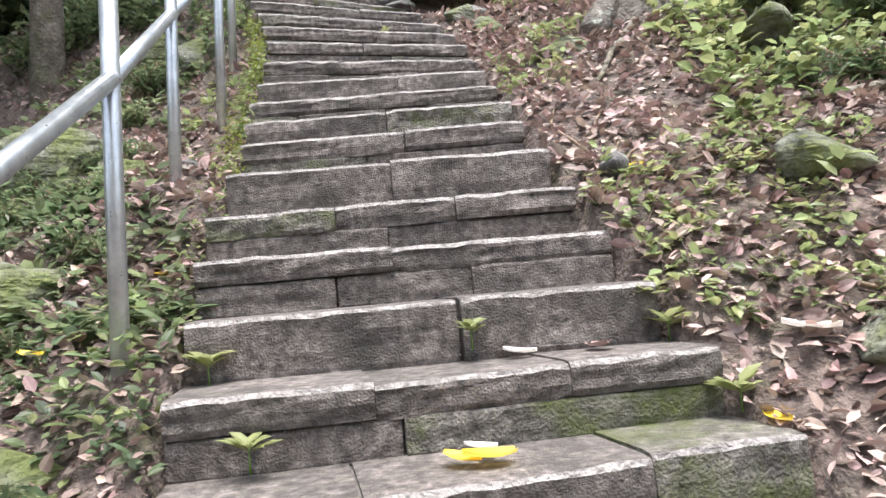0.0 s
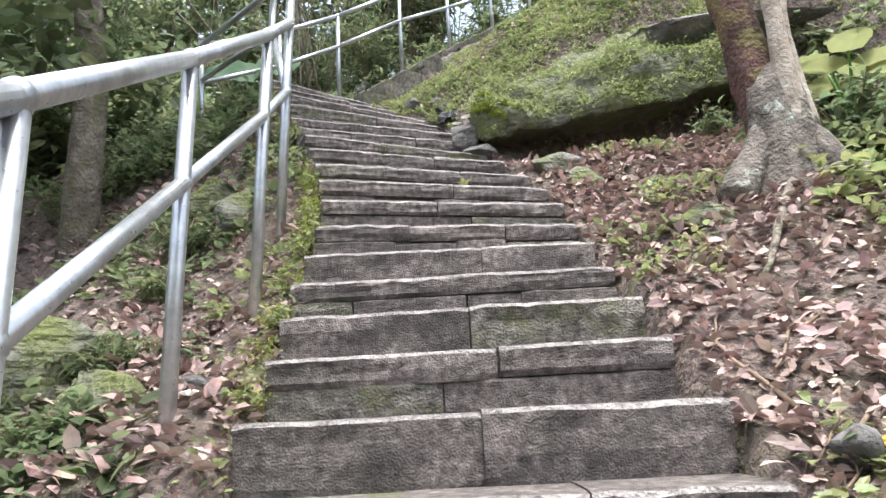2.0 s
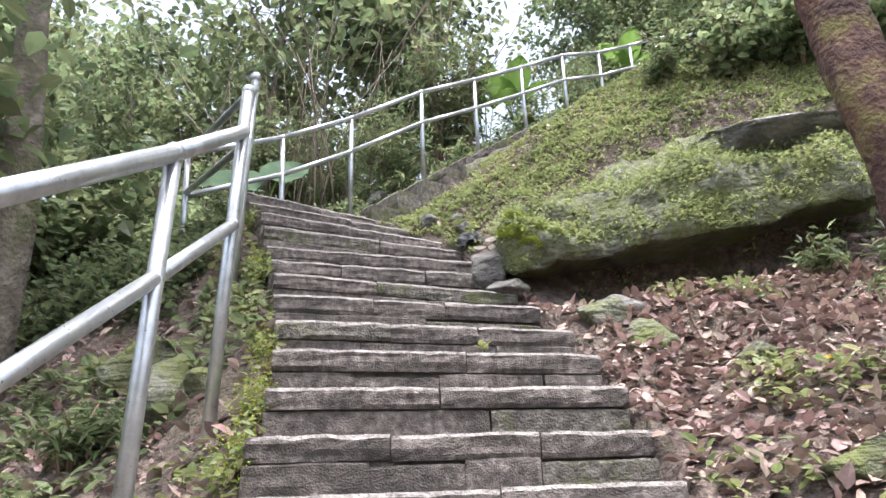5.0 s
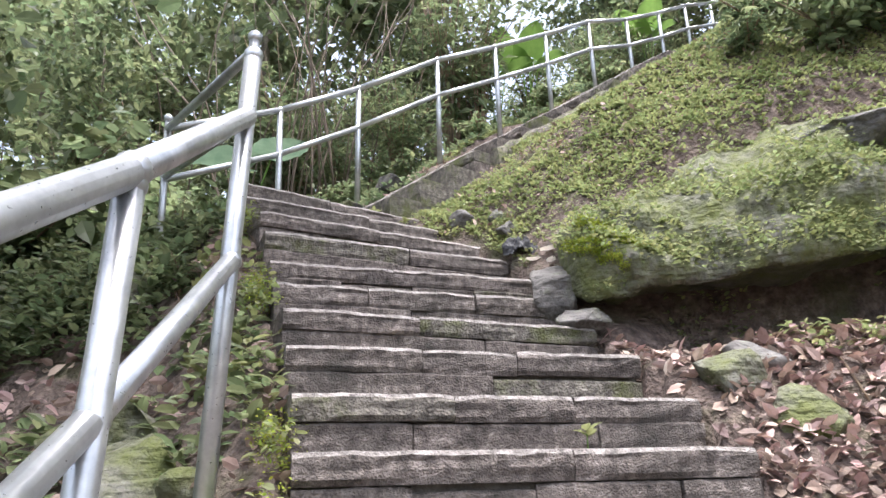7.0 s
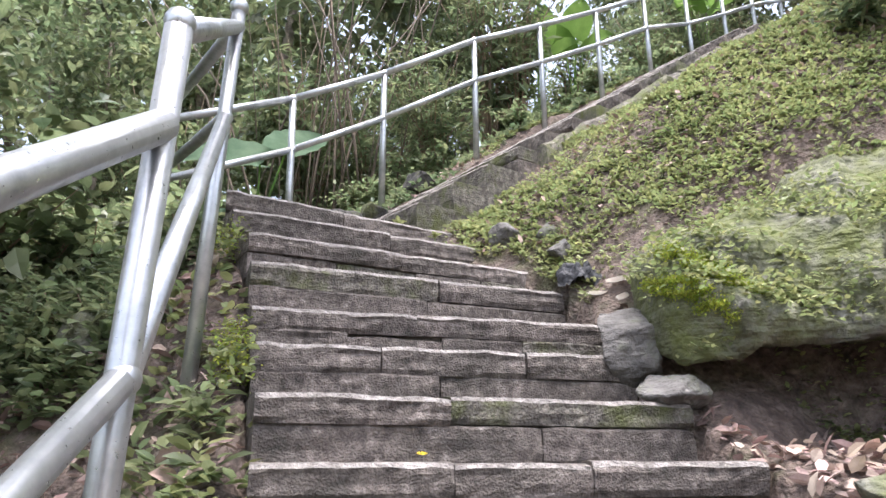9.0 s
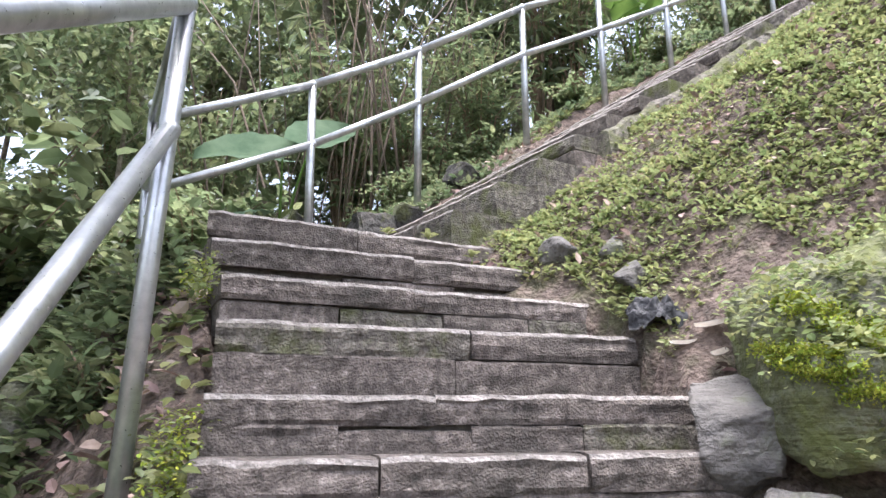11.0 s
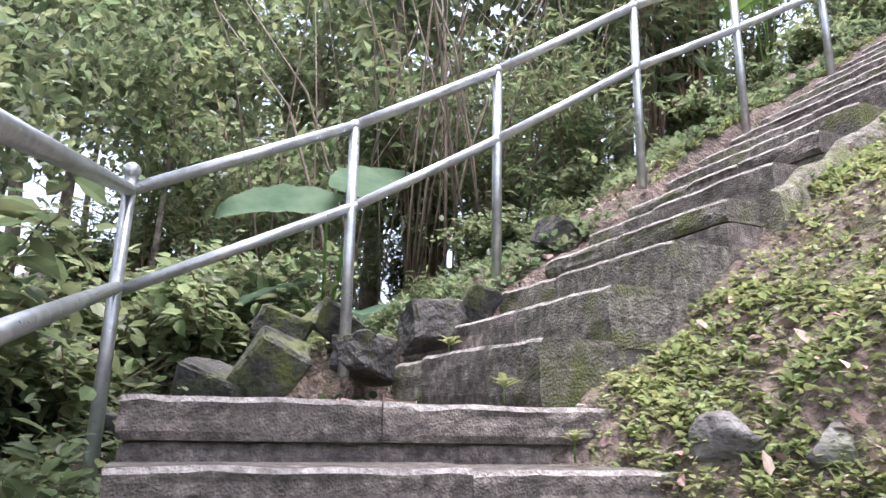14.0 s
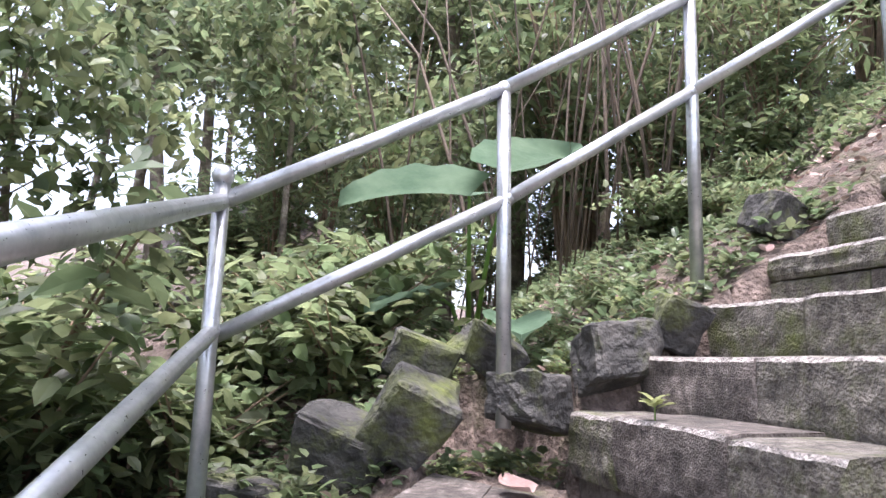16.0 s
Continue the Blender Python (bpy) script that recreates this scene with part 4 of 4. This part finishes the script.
# seedlings rooted in the joints
def seedling(x, y, z, size, n, seed):
    r = np.random.RandomState(seed)
    root = tagged(new("seedling"), "small green seedling growing from a step joint", "plant", "seedlings on the steps")
    root.matrix_world = pose(x, y, z)
    pipe("stem", [(0, 0, -.03), (0, 0, .03)], [.003, .002], LEAF_LIME, root, sides=5)
    for k in range(n):
        v, f = leaves(OVAL, np.array([[0, 0, .02 + .003 * k]]), np.array([k * 2.4 + r.uniform(0, 1)]), r.uniform(.2, .6, 1), r.normal(0, .2, 1), size * r.uniform(.7, 1.1, 1))
        raw("leaf", v, f, LEAF_BRIGHT, root)


for k, (x, y, z, sz) in enumerate([(-.34, 5.55, 3.50, .06), (-.42, 1.88, 1.24, .08), (.12, 2.28, 1.45, .06), (.70, 2.36, 1.42, .10), (.66, 2.42, 1.5, .1), (.80, 2.1, 1.25, .09), (-.62, 2.2, 1.42, .08), (-1.3, 7.62, 5.0, .05), (-1.55, 7.8, 5.15, .06), (-1.95, 8.35, 5.35, .06)]):
    seedling(x, y, z, sz, 9, 70 + k)


# elephant-ear plants and the lime green plant up the slope
def ear(parent, base, tip_dir, size, droop, material):
    """A heart-shaped leaf on a curved stalk."""
    b, d = Vector(base), Vector(tip_dir).normalized()
    side = d.cross(Vector((0, 0, 1))).normalized()
    up = side.cross(d)
    vs, fs = [], []
    n = 9
    for i in range(n + 1):
        t = i / n
        w = .43 * math.sin(math.pi * min(1, .22 + .78 * t)) ** .75 if t < 1 else .004
        for u in (-1, -.6, -.25, 0, .25, .6, 1):
            back = -.16 * abs(u) * (1 - t) ** 2
            p = b + d * (t + back) * size + side * u * w * size + up * (.16 * abs(u) - .02 * math.sin(t * 25) * abs(u) - droop * t * t) * size * .8
            vs.append(p)
    for i in range(n):
        for j in range(6):
            a = i * 7 + j
            fs.append((a, a + 1, a + 8, a + 7))
    return raw("leaf", vs, fs, material, parent, smooth=True)


def ear_plant(x, y, z, specs, material, label):
    root = tagged(new("broad_leaved_plant"), label, "plant")
    for bx, by, bz, dx, dy, dz, sz in specs:
        g = Vector((x, y, z - .1))
        b = Vector((x + bx, y + by, z + bz))
        pipe("stalk", [g, g.lerp(b, .5) + Vector((0, 0, .12)), b], [.014, .011, .007], LEAF_LIME, root, sides=7)
        ear(root, b, (dx, dy, dz), sz, .3, material)
    return root


ear_plant(-3.15, 9.35, gz(-3.15, 9.35), [(.05, -.1, .72, -.9, -.5, .15, .62), (.22, 0, .84, .75, -.55, .1, .55), (-.1, -.15, .25, -.5, -.8, -.1, .36), (.35, -.2, .12, .5, -.8, -.1, .34)], LEAF_BIG, "elephant-ear plant with broad dull green leaves")
for px, py, sc in ((-.95, 13.8, 1.0), (-.4, 14.3, 1.0), (1.9, 16.0, 1.0)):
    pz = gz(px, py)
    ear_plant(px, py, pz, [(.15 * math.cos(a), .15 * math.sin(a), 1.25 + .2 * (k % 3), math.cos(a), math.sin(a), 1.1, .6) for k, a in enumerate((0.2, 1.5, 2.7, 3.8, 5.0))], LEAF_LIME, "banana-like plant with bright lime green leaves")
# shrub with broad leaves right of the split tree
ear_plant(2.05, 5.6, gz(2.05, 5.6), [(.12 * math.cos(a), .12 * math.sin(a), .5 + .1 * (k % 2), math.cos(a), math.sin(a), .15, .28) for k, a in enumerate((0, .9, 1.8, 2.7, 3.6, 4.5, 5.4))], LEAF_BRIGHT, "green shrub with long spreading leaves")

# crumpled black cloth beside the steps
bm = bmesh.new()
bmesh.ops.create_grid(bm, x_segments=26, y_segments=18, size=.5)
for v in bm.verts:
    q = Vector((v.co.x * 5, v.co.y * 6, 1.7))
    v.co = Vector((v.co.x * .20, v.co.y * .15, max(0, .05 * (1 - 3.4 * v.co.length_squared) + .045 * noise.noise(q) + .025 * noise.noise(q * 2.3) + .02)))
cloth = part("crumpled_cloth", bm, CLOTH, smooth=True)
cloth.matrix_world = pose(-.56, 7.24, gz(-.56, 7.24) + .005, 32, 0, 8)
tagged(cloth, "crumpled black cloth lying beside the steps", "cloth")

# ---- steps ----
def slab(front_a, front_b, back_a, back_b, top, thick, seed, worn=0.014, segs=5):
    """A worn block between a front and a back line: chipped nosing, uneven bedded face. Verts, faces."""
    rnd = random.Random(seed)
    fa, fb, ba, bb = (Vector((*p, 0)) for p in (front_a, front_b, back_a, back_b))
    segs = max(4, int((fb - fa).length / .05))
    off = rnd.uniform(0, 50)
    vs, fs = [], []
    for i in range(segs + 1):
        t = i / segs
        f, b = fa.lerp(fb, t), ba.lerp(bb, t)
        d = (b - f).normalized()
        e = 1.0 if 0 < i < segs else 2.2
        u = t * (fb - fa).length
        h = worn * .55 * noise.noise(Vector((u * 7, off, 0))) + worn * .3 * noise.noise(Vector((u * 21, off, 3)))
        c = worn * (.8 + .8 * abs(noise.noise(Vector((u * 15, off, 7)))))
        def rough(w):
            q = Vector((u * 4, w * 26, off))
            return worn * (.8 * noise.noise(q) + .55 * noise.noise(q * 2.4) + .3 * noise.noise(q * 5))
        prof = [(rough(1.0) + .008 * e, -thick), (rough(.8) + .002 * e, -thick * .8), (rough(.55) + .002 * e, -thick * .55), (rough(.3) + .002 * e, -thick * .3),
                (rough(.1) + .003 * e, -c * 1.1 + h - .003 * (e - 1)), (rough(.1) + c * 1.1, h - .003 * (e - 1)), (.05, h * .6 + .002), (None, .002)]
        for a, w in prof:
            p = b if a is None else f + d * a
            vs.append((p.x, p.y, top + w))
        vs.append((b.x, b.y, top - thick))
    k = 9
    for i in range(segs):  # faces run round the profile; the fifth of each ring is the worn nosing
        for q in range(k):
            a, b = i * k + q, i * k + (q + 1) % k
            fs.append((a, a + k, b + k, b))
    fs.append(tuple(range(k)))
    fs.append(tuple(range(segs * k, segs * k + k))[::-1])
    return vs, fs


def block(name, vs, fs, material, root):
    ob = raw(name, vs, fs, material, root)
    ob.data.materials.append(NOSING)
    for i in range(4, len(fs) - 2, 9):
        ob.data.polygons[i].material_index = 1
    return ob


def flight(name, rows, label, last, seed, mossy, tread_in=0.10):
    rnd = random.Random(seed)
    root = tagged(new(name), label, "stairs", kind="structure")
    cores = []
    rows = list(rows) + [last]
    for k in range(len(rows) - 1):
        lx, ly, rx, ry, z = rows[k]
        nlx, nly, nrx, nry, nz = rows[k + 1]
        L, R, NL, NR = Vector((lx, ly)), Vector((rx, ry)), Vector((nlx, nly)), Vector((nrx, nry))
        prev = rows[k - 1][4] if k else z - .19
        rise = z - prev
        BL, BR = NL + (NL - L) * .25, NR + (NR - R) * .25
        # lower course, a touch further back
        t1 = rise * rnd.uniform(.42, .55)
        single = rnd.random() < .33 and not 16 < k < 25
        if single:
            t1 = rise + .02
        for course in (0,) if single else (0, 1):
            n = rnd.choice((2, 2, 3)) if course == 0 else rnd.choice((2, 3, 4))
            cuts = [0] + sorted((i + rnd.uniform(-.22, .22)) / n for i in range(1, n)) + [1]
            for a, b in zip(cuts, cuts[1:]):
                gap = rnd.choice((.0006, .001, .0016, .004))
                a2, b2 = a + gap * rnd.uniform(.3, 1.4), b - gap * rnd.uniform(.3, 1.4)
                back = rnd.uniform(-.006, .008) if course == 0 else rnd.uniform(.0, .014)
                dn = (BL - L).normalized() * back
                top = z + rnd.uniform(-.006, .005) if course == 0 else z - t1 - rnd.choice((.0005, .001, .002, .002, .004, .016))
                th = t1 if course == 0 else rise - t1 + .02
                vs, fs = slab(L.lerp(R, a2) + dn, L.lerp(R, b2) + dn, BL.lerp(BR, a2), BL.lerp(BR, b2), top, th, rnd.random(), .012 if course == 0 else .008, 8 if course == 0 else 4)
                (block if course == 0 else raw)("block", vs, fs, STONE_MOSSY if rnd.random() < (mossy + (.16 if (a == 0 or b == 1) else 0)) else STONE, root)
        # rubble core behind the blocks
        ins = (BL - L).normalized() * .04
        p = [L + ins + (R - L) * .006, R + ins - (R - L) * .006, BR - (R - L) * .006, BL + (R - L) * .006]
        vs = [(q.x, q.y, z - .012) for q in p] + [(q.x, q.y, z - .75) for q in p]
        cores.append((vs, [(0, 1, 2, 3), (0, 4, 5, 1), (1, 5, 6, 2), (2, 6, 7, 3), (3, 7, 4, 0)]))
    v, f = join(cores)
    raw("core", v, f, CORE, root, "earth and mortar between the blocks")
    return root


flight("lower_steps", LOW[:-1], "worn grey sandstone block steps with mossy edges", LOW[-1], 4, .03)
flight("upper_steps", UP[:-1], "worn mossy sandstone steps climbing beside a railing", UP[-1], 7, .35)
# sloping mossy kerb stones on the open side of the upper flight
rk = random.Random(8)
kerb = tagged(new("stair_kerb"), "mossy sloping kerb stones edging the upper flight", "kerb", kind="structure")
s0 = 1.0
while s0 < 8.6:
    ln = rk.uniform(.45, .8)
    vs, fs = [], []
    for i in range(6):
        sv = s0 + ln * i / 5 * .985
        zz = 5.335 + .687 * min(sv, 3.8) + .505 * max(sv - 3.8, 0) - .03 + rk.uniform(-.025, .02)
        for u, w in ((.0, -.45), (-.002, -.09), (-.04, -.07), (-.08, -.10), (-.10, -.17), (-.12, -.45)):
            p = Vector((-1.46, 7.84, 0)) + UPDIR * (sv + rk.uniform(-.008, .008)) + UPLEFT * (u + rk.uniform(-.012, .012))
            vs.append((p.x, p.y, zz + w + rk.uniform(-.012, .012)))
    for i in range(5):
        for q in range(6):
            a, b = i * 6 + q, i * 6 + (q + 1) % 6
            fs.append((a, b, b + 6, a + 6))
    fs += [tuple(range(6))[::-1], tuple(range(30, 36))]
    raw("kerb_stone", vs, fs, STONE_MOSSY, kerb)
    s0 += ln
# landing
lz = LOW[-1][4]
land = tagged(new("landing"), "stone paved landing at the turn of the steps", "landing", kind="structure")
A, B = Vector((-2.165, 6.92)), Vector((-1.18, 7.88))
C, D = Vector((-1.40, 8.00)), Vector((-2.75, 8.45))
rl = random.Random(3)
for r in range(5):
    a0, b0 = A.lerp(D, r / 5), B.lerp(C, min(r / 2.5, 1)) if r < 3 else C
    a1, b1 = A.lerp(D, (r + 1) / 5), B.lerp(C, min((r + 1) / 2.5, 1))
    n = 2 if r == 0 else 4
    cs = [0] + [(i + rl.uniform(-.2, .2)) / n for i in range(1, n)] + [1]
    for p, q in zip(cs, cs[1:]):
        vs, fs = slab(a0.lerp(b0, p + .0012), a0.lerp(b0, q - .0012), a1.lerp(b1, p + .003) - (a1 - a0) * .02, a1.lerp(b1, q - .003) - (a1 - a0) * .02, lz + rl.uniform(-.006, .004), .10 if r == 0 else .08, rl.random(), .012)
        (block if r == 0 else raw)("block" if r == 0 else "paving_stone", vs, fs, STONE, land)
rise = .155
n = 5
for i in range(n):
    a, b = (i + .003) / n, (i + .997) / n
    dn = (D - A).normalized() * rl.uniform(.01, .025)
    vs, fs = slab(A.lerp(B, a) + dn, A.lerp(B, b) + dn, A.lerp(B, a) + (D - A) * .15, A.lerp(B, b) + (D - A) * .15, lz - .105, .08, rl.random(), .009)
    raw("block", vs, fs, STONE, land)
vs = [(q.x, q.y, lz - .02) for q in (A + (D - A) * .03, B + (C - B) * .1, C, D)] + [(q.x, q.y, lz - .9) for q in (A + (D - A) * .03, B + (C - B) * .1, C, D)]
raw("core", vs, [(0, 1, 2, 3), (0, 4, 5, 1), (1, 5, 6, 2), (2, 6, 7, 3), (3, 7, 4, 0)], CORE, land)
